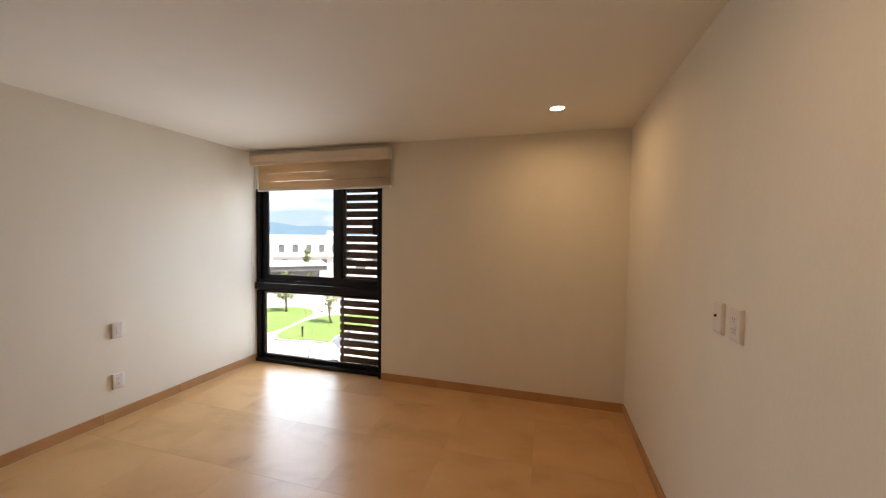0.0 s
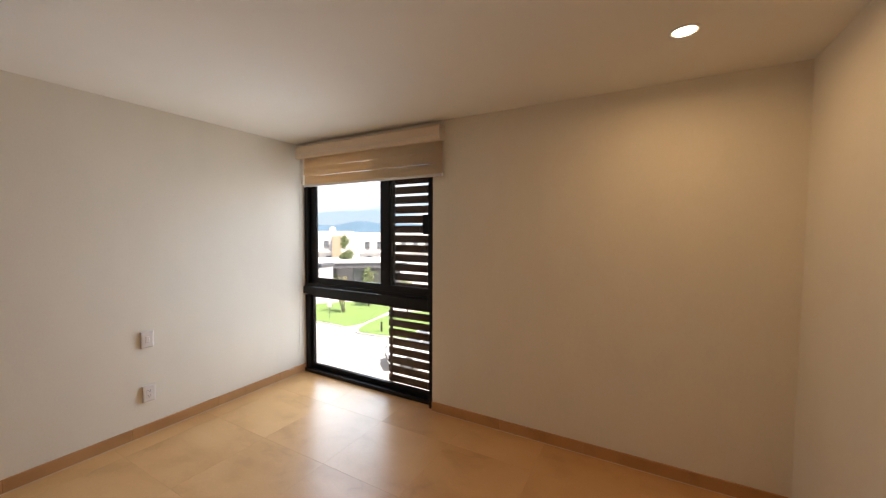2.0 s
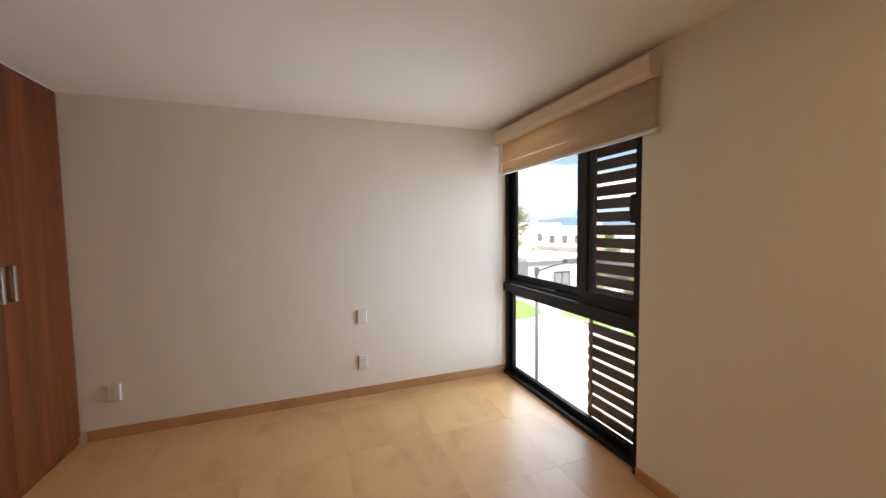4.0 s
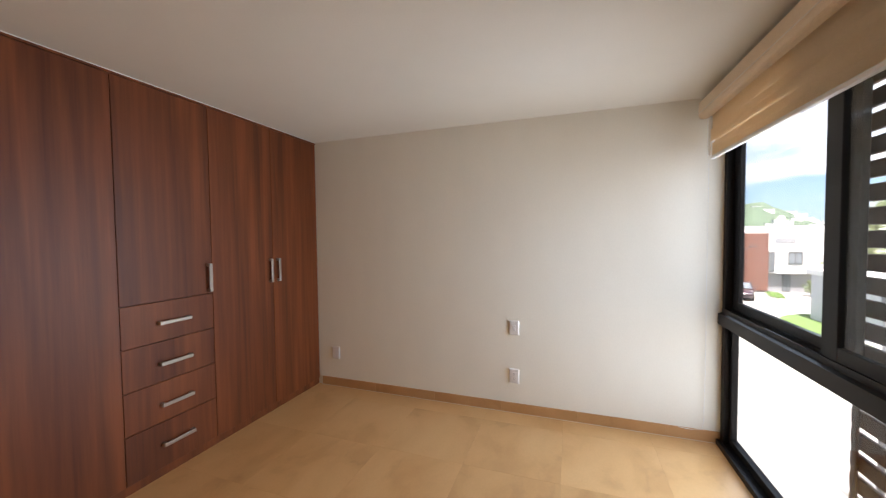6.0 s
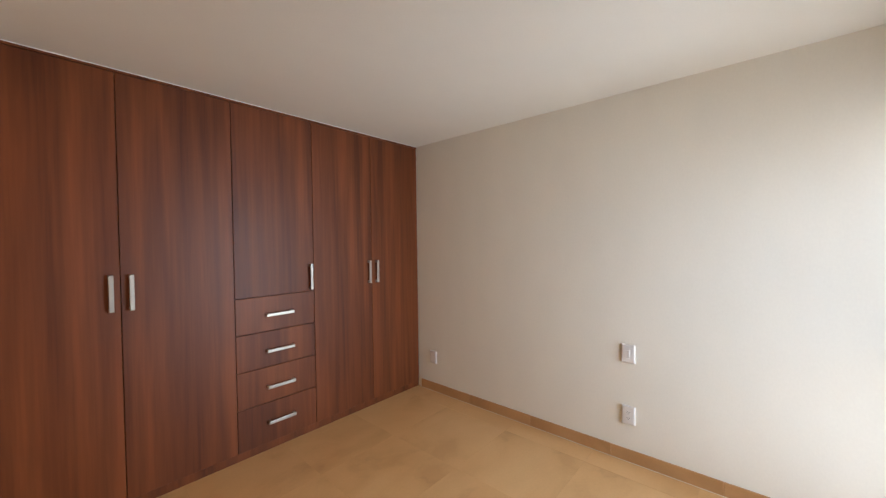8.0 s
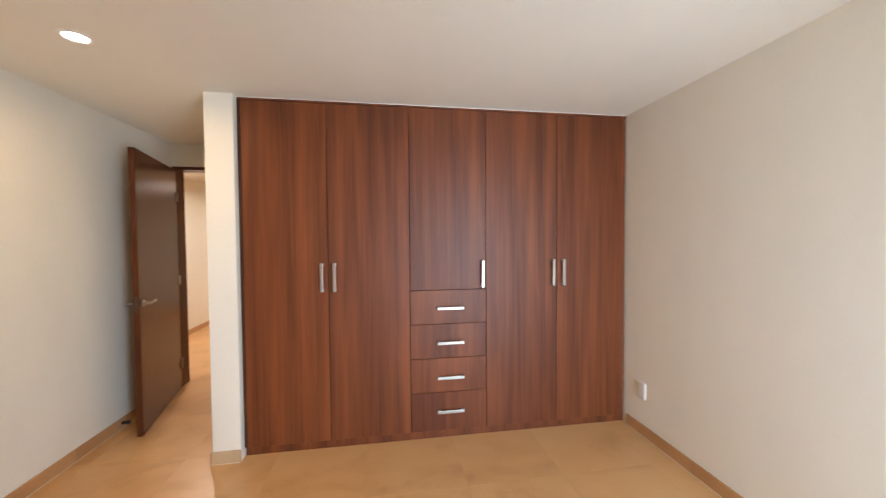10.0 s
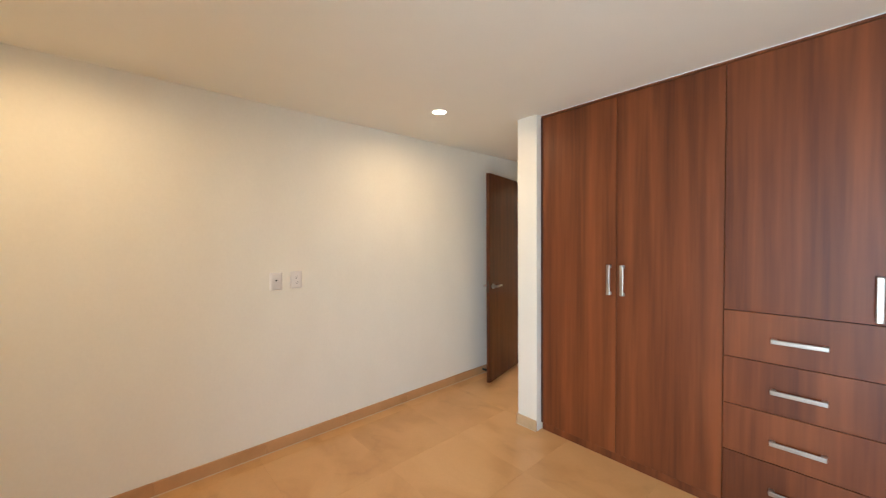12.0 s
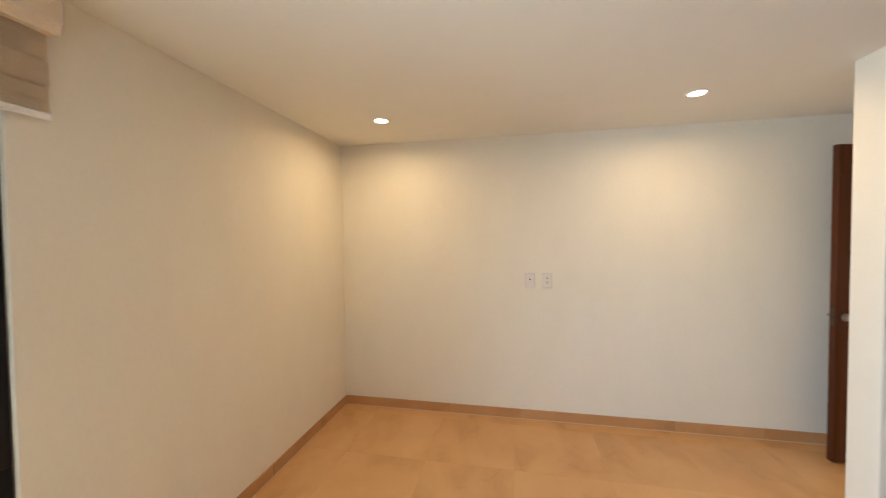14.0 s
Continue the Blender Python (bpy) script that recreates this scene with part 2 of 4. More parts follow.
SLOT = plain("dark_slot", (0.02, 0.02, 0.02), 0.6, grain=0.1)
SEALANT = plain("pale_sealant", (0.68, 0.58, 0.44), 0.7, grain=0.1, scale=80)
TRIMW = plain("white_trim", (0.82, 0.81, 0.78), 0.4, grain=0.02)
LED = glow("lamp_glow", (1.0, 0.82, 0.55), 4.0)
# white wall of the low building, its bluish shade put into the colour
SHADEDWHITE = plain("shaded_white_render", (0.43, 0.43, 0.45), 0.9, grain=0.08, scale=6, bump=0.2)
STUCCO = plain("white_stucco", (0.62, 0.61, 0.595), 0.9, grain=0.08, scale=6, bump=0.2)
GREYWALL = plain("grey_render", (0.27, 0.27, 0.285), 0.9, grain=0.08, scale=6, bump=0.2)
DARKROOF = plain("dark_fascia", (0.12, 0.12, 0.128), 0.7, grain=0.1, scale=6)
OCHRE = plain("ochre_render", (0.41, 0.31, 0.215), 0.9, grain=0.1, scale=5)
BRICK = plain("red_brick", (0.20, 0.085, 0.06), 0.9, grain=0.25, scale=9, vary=0.6)
MORTAR = plain("mortar", (0.16, 0.08, 0.06), 0.95, grain=0.1, scale=20)
FARFRAME = plain("grey_window_frame", (0.10, 0.10, 0.105), 0.5, grain=0.1)
DARKGLASS = plain("dark_window_glass", (0.17, 0.19, 0.21), 0.06, grain=0.2, scale=2)
PAVING = plain("pale_paving", (0.37, 0.352, 0.33), 0.95, grain=0.12, scale=3, bump=0.2)
KERB = plain("kerb_concrete", (0.50, 0.49, 0.46), 0.9, grain=0.1, scale=12)
GRASS = plain("grass", (0.12, 0.20, 0.05), 0.95, grain=0.22, scale=14, bump=0.6)
LEAF = leafy("leaf", (0.19, 0.23, 0.125))
LEAFDRY = leafy("dry_leaf", (0.23, 0.20, 0.10))
BARK = plain("bark", (0.20, 0.165, 0.135), 0.95, grain=0.3, scale=25, bump=0.5, stretch=(1, 1, 0.3))
STEEL = plain("galvanised_steel", (0.10, 0.105, 0.115), 0.5, 0.2, grain=0.1, scale=20)
CARWHITE = plain("white_car_paint", (0.72, 0.73, 0.74), 0.3, grain=0.02, coat=1.0)
CARRED = plain("plum_car_paint", (0.05, 0.014, 0.024), 0.3, grain=0.03, coat=1.0)
CARBLUE = plain("blue_car_paint", (0.04, 0.06, 0.12), 0.3, grain=0.03, coat=1.0)
TYRE = plain("tyre_rubber", (0.02, 0.02, 0.02), 0.85, grain=0.1)
# scrub green, lightened with sunlit haze in the colour
HILL = plain("hazed_hill_scrub", (0.085, 0.125, 0.08), 0.95, grain=0.55, scale=0.5)
# blue of the aerial haze is put into the mountains' base colour
HAZERANGE = plain("hazed_far_mountain", (0.055, 0.115, 0.17), 1.0, grain=0.25, scale=0.012)

# ---- builders ----


def finish(name, bm, mat, parent=None, smooth=False):
    me = bpy.data.meshes.new(name)
    bm.normal_update()
    bm.to_mesh(me)
    bm.free()
    for m in (mat if isinstance(mat, (list, tuple)) else [mat]):
        me.materials.append(m)
    if smooth:
        for p in me.polygons:
            p.use_smooth = True
    ob = new(name, me)
    if parent:
        ob.parent = parent
    return ob


def part(name, bm, mat, parent, label="", smooth=False):
    """One mesh under a thing or under a part."""
    ob = finish(name, bm, mat, parent, smooth)
    return tagged(ob, label)


def thing(name, place, label, category, group="", kind="", turn=0):
    ob = new(name)
    ob.matrix_basis = pose(*place, 0, 0, turn)
    ob.empty_display_size = 0.1
    return tagged(ob, label, category, group, kind)


def add_box(bm, a, b, bevel=0.0, segments=1, slot=0):
    x0, y0, z0 = a
    x1, y1, z1 = b
    v = [bm.verts.new(p) for p in ((x0, y0, z0), (x1, y0, z0), (x1, y1, z0), (x0, y1, z0), (x0, y0, z1), (x1, y0, z1), (x1, y1, z1), (x0, y1, z1))]
    fs = [bm.faces.new([v[i] for i in q]) for q in ((3, 2, 1, 0), (4, 5, 6, 7), (0, 1, 5, 4), (1, 2, 6, 5), (2, 3, 7, 6), (3, 0, 4, 7))]
    for f in fs:
        f.material_index = slot
    if bevel:
        edges = {e for f in fs for e in f.edges}
        r = bmesh.ops.bevel(bm, geom=list(edges), offset=bevel, segments=segments, affect="EDGES", profile=0.5)
        for f in r["faces"]:
            f.material_index = slot
    return bm


def box(a, b, bevel=0.0, segments=1):
    return add_box(bmesh.new(), a, b, bevel, segments)


def add_tube(bm, pts, radii, sides=8):
    """A tapered tube along a line of points."""
    rings = []
    pts = [Vector(p) for p in pts]
    for i, p in enumerate(pts):
        d = (pts[min(i + 1, len(pts) - 1)] - pts[max(i - 1, 0)]).normalized()
        u = d.orthogonal().normalized()
        w = d.cross(u)
        r = radii[i] if isinstance(radii, (list, tuple)) else radii
        rings.append([bm.verts.new(p + r * (math.cos(k * math.tau / sides) * u + math.sin(k * math.tau / sides) * w)) for k in range(sides)])
    for a, b in zip(rings, rings[1:]):
        # match the start of the ring, so that the tube does not twist
        s = min(range(sides), key=lambda k: (b[k].co - a[0].co).length)
        for k in range(sides):
            bm.faces.new((a[k], a[(k + 1) % sides], b[(k + 1 + s) % sides], b[(k + s) % sides]))
    bm.faces.new(rings[0][::-1]), bm.faces.new(rings[-1])
    return bm


def add_profile(bm, outline, axis, a, b):
    """A closed outline drawn out along an axis: axis 'x' takes (y, z) pairs, 'y' takes (x, z)."""
    def at(p, c):
        return (c, p[0], p[1]) if axis == "x" else (p[0], c, p[1])
    r0, r1 = [bm.verts.new(at(p, a)) for p in outline], [bm.verts.new(at(p, b)) for p in outline]
    n = len(outline)
    for i in range(n):
        bm.faces.new((r0[i], r0[(i + 1) % n], r1[(i + 1) % n], r1[i]))
    bm.faces.new(r0[::-1]), bm.faces.new(r1)
    bmesh.ops.recalc_face_normals(bm, faces=bm.faces)
    return bm


def structure(name, bm, mat, label, category):
    return tagged(finish(name, bm, mat), label, category, kind="structure")


# ---- the room's shell ----
W, N, CH = 3.905, 3.27, 2.40          # east wall, north wall's inner face, ceiling height
PX0, PX1, PY = 2.81, 2.985, 0.05      # end wall beside the wardrobe
SY, SYB = -1.33, -1.47                # wall with the doorway
FLOOR_Z, GZ = 0.0, -4.4               # our floor; the ground outside
HX0, HX1, HY = 1.6, 4.86, -6.2        # hall behind the door

structure("wall_west", box((-0.2, -0.77, -0.1), (0, N + 0.18, CH)), WALL, "off-white textured painted wall with sockets", "wall")
bm = box((1.648, N, -0.1), (W, N + 0.18, CH))
add_box(bm, (0, N, 2.30), (1.648, N + 0.18, CH))
structure("wall_north", bm, WALL, "off-white textured painted wall around the tall window", "wall")
structure("wall_east", box((W, SYB, -0.1), (W + 0.15, N + 0.18, CH)), WALL, "off-white textured painted wall with two wall plates", "wall")
structure("wall_wardrobe_back", box((0, -0.77, -0.1), (PX0, -0.63, CH)), WALL, "painted wall behind the wardrobe", "wall")
bm = box((PX0, SYB, -0.1), (PX1, PY, CH), 0.006, 2)
structure("wall_partition", bm, WALL, "white painted end wall beside the wardrobe", "wall")
bm = box((PX1, SYB, 2.175), (W, SY, CH))
structure("wall_door", bm, WALL, "painted wall over the bedroom doorway", "wall")
structure("ceiling", box((-0.2, SYB, CH), (W + 0.15, N + 0.18, CH + 0.2)), CEIL, "white painted plaster ceiling", "ceiling")
structure("floor", box((-0.2, SYB, -0.2), (W, N + 0.18, -0.0007)), GROUT, "sand-coloured polished stone-look tile floor", "floor")

# hall behind the door
structure("hall_wall_east", box((HX1, HY, -0.1), (HX1 + 0.15, SYB + 0.14, CH)), WALL, "white painted hall wall", "wall")
structure("hall_wall_return", box((W + 0.15, SYB, -0.1), (HX1, SYB + 0.14, CH)), WALL, "white painted hall wall beside the bedroom", "wall")
structure("hall_wall_south", box((HX0 - 0.15, HY - 0.15, -0.1), (HX1 + 0.15, HY, CH)), WALL, "white painted far hall wall", "wall")
structure("hall_wall_west", box((HX0 - 0.15, HY, -0.1), (HX0, SYB, CH)), WALL, "white painted hall wall", "wall")
structure("hall_wall_north", box((HX0 - 0.15, SYB, -0.1), (PX0, SYB + 0.14, CH)), WALL, "white painted hall wall behind the wardrobe", "wall")
structure("hall_ceiling", box((HX0 - 0.15, HY - 0.15, CH), (HX1 + 0.15, SYB, CH + 0.2)), CEIL, "white painted hall ceiling", "ceiling")
structure("hall_floor", box((HX0 - 0.15, HY - 0.15, -0.2), (HX1 + 0.15, SYB, -0.0007)), GROUT, "sand-coloured tile floor of the hall", "floor")

# outer face of the building below and above the room
bm = box((-9, N + 0.02, GZ), (1.2, N + 0.18, -0.2))
add_box(bm, (1.2, N + 0.02, GZ), (13, N + 0.18, -0.2))
add_box(bm, (-9, N + 0.02, CH + 0.2), (13, N + 0.18, CH + 0.9))
add_box(bm, (-9, N + 0.02, -0.2), (-0.2, N + 0.18, CH + 0.2))
add_box(bm, (W + 0.15, N + 0.02, -0.2), (13, N + 0.18, CH + 0.2))
structure("facade", bm, STUCCO, "white rendered outer wall of the apartment building", "facade")
structure("roof_slab", box((-9, -9, CH + 0.21), (13, N + 0.02, CH + 0.5)), STUCCO, "flat concrete roof slab", "roof")


# ---- skirting ----
def skirting(name, a, b, inward, label="tan stone-look skirting tiles along the wall", mat=None):
    """Skirting along the wall from a to b; inward: the way into the room."""
    root = tagged(new(name), label, "skirting", kind="structure")
    a, b, n = Vector((*a, 0)), Vector((*b, 0)), Vector((*inward, 0))
    d = (b - a).normalized()
    length, step, s = (b - a).length, 0.6, 0.0
    while s < length - 1e-4:
        e = min(s + step, length)
        bm = bmesh.new()
        L = e - s - 0.002
        add_box(bm, (0, 0, 0), (L, 0.011, 0.082), 0.0025)
        piece = part("skirting_tile", bm, mat or SKIRT, root)
        flip = d.cross(n).z < 0
        base = a + d * (s + 0.001)
        if flip:
            base, dd = a + d * (e - 0.001), -d
        else:
            dd = d
        piece.matrix_basis = Matrix(((dd.x, n.x, 0, base.x), (dd.y, n.y, 0, base.y), (0, 0, 1, 0.0), (0, 0, 0, 1)))
        s = e
    bm = bmesh.new()
    lo, hi = a + n * 0.0005, b + n * 0.0005
    add_box(bm, (min(lo.x, (hi + n * 0.006).x), min(lo.y, (hi + n * 0.006).y), 0), (max(lo.x, (hi + n * 0.006).x), max(lo.y, (hi + n * 0.006).y), 0.079))
    part("skirting_grout", bm, GROUT, root)
    bm = bmesh.new()
    lo, hi = a + n * 0.0112, b + n * 0.0145
    add_box(bm, (min(lo.x, hi.x), min(lo.y, hi.y), 0), (max(lo.x, hi.x), max(lo.y, hi.y), 0.0035))
    part("sealant_line", bm, SEALANT, root, "pale grout line along the foot")
    return root


skirting("skirting_west", (0, 0.03), (0, N + 0.09), (1, 0))
skirting("skirting_north", (1.648, N), (W - 0.012, N), (0, -1))
skirting("skirting_east", (W, SY), (W, N), (-1, 0))
skirting("skirting_partition_front", (PX0, PY), (PX1, PY), (0, 1), "skirting tile round the end wall, window light in its pale beige", SKIRTLIT)
skirting("skirting_partition_side", (PX1, SY), (PX1, PY + 0.011), (1, 0), "skirting tiles round the end wall, window light in their pale beige", SKIRTLIT)
skirting("skirting_hall", (HX1, HY), (HX1, SYB), (-1, 0))
skirting("skirting_hall_south", (HX0, HY), (HX1, HY), (0, 1))


# ---- window ----
def build_window():
    win = thing("window_1", (0, 0, 0), "floor-length black aluminium window with sliding upper sashes", "window", kind="structure")
    F0, F1 = 3.362, 3.438
    bm = bmesh.new()
    add_box(bm, (0.0, F0, 0.0), (0.055, F1, 0.83), 0.003)
    add_box(bm, (1.603, 3.288, 0.0), (1.645, F1, 0.83), 0.003)
    add_box(bm, (0.0, F0, 0.945), (0.05, F1, 2.30), 0.003)
    add_box(bm, (1.59, 3.288, 0.8302), (1.645, F1, 2.30), 0.003)
    add_box(bm, (0.05, F0, 2.24), (1.59, F1, 2.30), 0.003)
    part("window_frame", bm, BLACK, win)
    bm = bmesh.new()
    add_profile(bm, [(3.335, 0.0), (3.445, 0.0), (3.445, 0.06), (3.395, 0.06), (3.395, 0.03), (3.362, 0.03), (3.356, 0.036), (3.335, 0.036)], "x", 0.0, 1.6028)
    part("bottom_rail", bm, BLACK, win)
    bm = bmesh.new()
    add_profile(bm, [(3.338, 0.845), (3.445, 0.83), (3.445, 0.97), (3.433, 0.97), (3.433, 0.945), (3.402, 0.945), (3.402, 0.962), (3.396, 0.962), (3.396, 0.94), (3.366, 0.94),
                     (3.366, 0.955), (3.360, 0.955), (3.360, 0.925), (3.338, 0.918)], "x", 0.0, 1.5898)
    part("middle_rail", bm, BLACK, win)
    bm = bmesh.new()
    for x0, x1, z0, z1 in ((0.055, 0.088, 0.06, 0.83), (1.585, 1.603, 0.06, 0.83)):
        add_box(bm, (x0, 3.392, z0), (x1, 3.43, z1), 0.002)
    add_box(bm, (0.088, 3.392, 0.06), (1.585, 3.43, 0.078), 0.002)
    add_box(bm, (0.088, 3.392, 0.808), (1.585, 3.43, 0.832), 0.002)
    part("glazing_bead", bm, BLACK, win)
    low = part("lower_pane", box((0.08, 3.408, 0.07), (1.592, 3.414, 0.815)), PANE, win, "clear fixed glass pane")
    low.visible_shadow = False
    for nm, x0, x1, y0, y1, lab in (("outer_sash", 0.045, 1.15, 3.403, 3.432, "black sliding sash"), ("inner_sash", 1.02, 1.588, 3.367, 3.396, "black sliding sash with a flush latch")):
        left, right = (0.085, 0.09) if nm == "outer_sash" else (0.098, 0.042)
        bm = bmesh.new()
        add_box(bm, (x0, y0, 0.947), (x0 + left, y1, 2.27), 0.003)
        add_box(bm, (x1 - right, y0, 0.947), (x1, y1, 2.27), 0.003)
        add_box(bm, (x0 + left, y0, 0.947), (x1 - right, y1, 1.012), 0.003)
        add_box(bm, (x0 + left, y0, 2.21), (x1 - right, y1, 2.27), 0.003)
        sash = part(nm, bm, BLACK, win, lab)
        ym = (y0 + y1) / 2
        pane = part("pane", box((x0 + left - 0.006, ym - 0.003, 1.005), (x1 - right + 0.006, ym + 0.003, 2.216)), PANE, sash, "clear glass pane")
        pane.visible_shadow = False
        if nm == "inner_sash":
            bm = bmesh.new()
            add_box(bm, (1.505, y0 - 0.024, 1.486), (1.556, y0 + 0.002, 1.655), 0.004, 2)
            add_box(bm, (1.501, y0 - 0.027, 1.545), (1.511, y0 - 0.004, 1.595), 0.003)
            part("latch", bm, BLACK, sash, "black flush latch")
    return win


build_window()

# sun slats outside the window
screen = thing("slat_screen", (1.05, 3.452, 0), "dark brown slatted sun screen outside the window", "sun screen")
for k in range(25):
    z = 2.1563 - 0.0893 * k
    bm = box((0, 0, z - 0.0335), (0.66, 0.018, z + 0.0335), 0.004)
    part("slat", bm, SLAT, screen)
bm = box((0.026, -0.012, -0.06), (0.056, -0.0004, 2.2), 0.003)
part("upright", bm, SLAT, screen)
part("upright", box((0.62, 0.0185, -0.06), (0.65, 0.03, 2.2), 0.003), SLAT, screen)


# ---- blind ----
def build_blind():
    b = thing("roller_blind", (0, 3.27, 0), "beige day-and-night roller blind, mostly rolled up over the window", "blind")
    bm = bmesh.new()
    out = [(-0.001, 2.240), (-0.066, 2.232), (-0.080, 2.238), (-0.087, 2.252), (-0.090, 2.270), (-0.088, 2.338), (-0.080, 2.349), (-0.060, 2.353), (-0.001, 2.353)]
    add_profile(bm, out, "x", 0.095, 1.752)
    part("valance", bm, VALANCE, b, "fabric-wrapped beige valance")
    for x in (0.0915, 1.7525):
        bm = bmesh.new()
        add_profile(bm, [(y * 1.02 - 0.0005, 2.30 + (z - 2.30) * 1.03) for y, z in out], "x", x, x + 0.0035)
        part("end_cap", bm, BEIGE, b, "pale plastic end cap")
    # a thin pale bead along the face of the valance
    bm = bmesh.new()
    add_tube(bm, [(0.096, -0.0905, 2.268), (1.752, -0.0905, 2.268)], 0.0028, 6)
    part("piping", bm, BEIGE, b)

    def band(z0, z1, y, seed, mat, name):
        """A strip of cloth with a slight wave in its edges and face."""
        n = 48
        bm2 = bmesh.new()
        rows = []
        for i in range(n + 1):
            x = 0.150 + (1.745 - 0.150) * i / n
            w0 = 0.0035 * noise.noise((x * 2.1, seed, 0)) + 0.002 * noise.noise((x * 6, seed, 3))
            w1 = 0.0035 * noise.noise((x * 2.1, seed, 7)) + 0.002 * noise.noise((x * 6, seed, 9))
            wy = 0.004 * noise.noise((x * 1.7, seed, 5))
            rows.append([bm2.verts.new((x, y + wy + dy, z)) for z, dy in ((z0 + w0, 0), ((z0 + z1) / 2, 0.0015), (z1 + w1, 0))])
        for a, c in zip(rows, rows[1:]):
            for k in range(2):
                bm2.faces.new((a[k], c[k], c[k + 1], a[k + 1]))
        bmesh.ops.solidify(bm2, geom=bm2.faces, thickness=0.0008)
        return part(name, bm2, mat, b, smooth=False)

    # bands hang edge to edge; their uneven edges leave short slits of daylight
    for i, (hi, lo) in enumerate(((2.262, 2.152), (2.146, 2.063), (2.057, 1.976))):
        band(lo, hi, (-0.031, -0.0365, -0.030)[i], 3 + 11 * i, BLIND, "front_band")
    for i, (hi, lo) in enumerate(((2.250, 2.150), (2.147, 2.061), (2.058, 1.976))):
        band(lo, hi, -0.019, 40 + 13 * i, BLIND, "back_band")
    bm = bmesh.new()
    add_box(bm, (0.147, -0.034, 1.955), (1.748, -0.010, 1.977), 0.006, 3)
    part("bottom_bar", bm, TRIMW, b, "white bottom bar")
    for x in (0.144, 1.745):
        part("bar_cap", box((x, -0.036, 1.953), (x + 0.006, -0.008, 1.979), 0.003), TRIMW, b)
    bm = bmesh.new()
    add_tube(bm, [(0.100, -0.030, 2.24), (0.070, -0.020, 1.9), (0.030, -0.010, 1.2), (0.020, -0.006, 0.5), (0.016, -0.010, 0.15), (0.016, -0.020, 0.086), (0.018, -0.09, 0.078), (0.016, -0.16, 0.083)], 0.0018, 6)
    add_tube(bm, [(0.104, -0.040, 2.24), (0.090, -0.035, 1.96)], 0.0018, 6)
    part("cord", bm, TRIMW, b, "thin white pull cord")
    # white strip added where daylight leaks past the fabric's left edge
    bm = bmesh.new()
    add_box(bm, (0.108, -0.036, 1.982), (0.142, -0.010, 2.238), 0.002)
    part("lit_gap_strip", bm, TRIMW, b, "white strip standing for daylight in the side gap")
    return b


build_blind()


# ---- wardrobe ----
def pull(parent, x, z, upright):
    """A flat bow handle on two feet."""
    bm = bmesh.new()
    h = 0.098
    if upright:
        add_box(bm, (x - 0.011, 0.024, z - h), (x + 0.011, 0.034, z + h), 0.003, 2)
        for s in (-1, 1):
            add_box(bm, (x - 0.011, 0.0, z + s * (h - 0.010) - 0.010), (x + 0.011, 0.025, z + s * (h - 0.010) + 0.010), 0.002)
    else:
        add_box(bm, (x - h, 0.024, z - 0.011), (x + h, 0.034, z + 0.011), 0.003, 2)
        for s in (-1, 1):
            add_box(bm, (x + s * (h - 0.010) - 0.010, 0.0, z - 0.011), (x + s * (h - 0.010) + 0.010, 0.025, z + 0.011), 0.002)
    return part("handle", bm, NICKEL, parent, "brushed nickel bow handle")


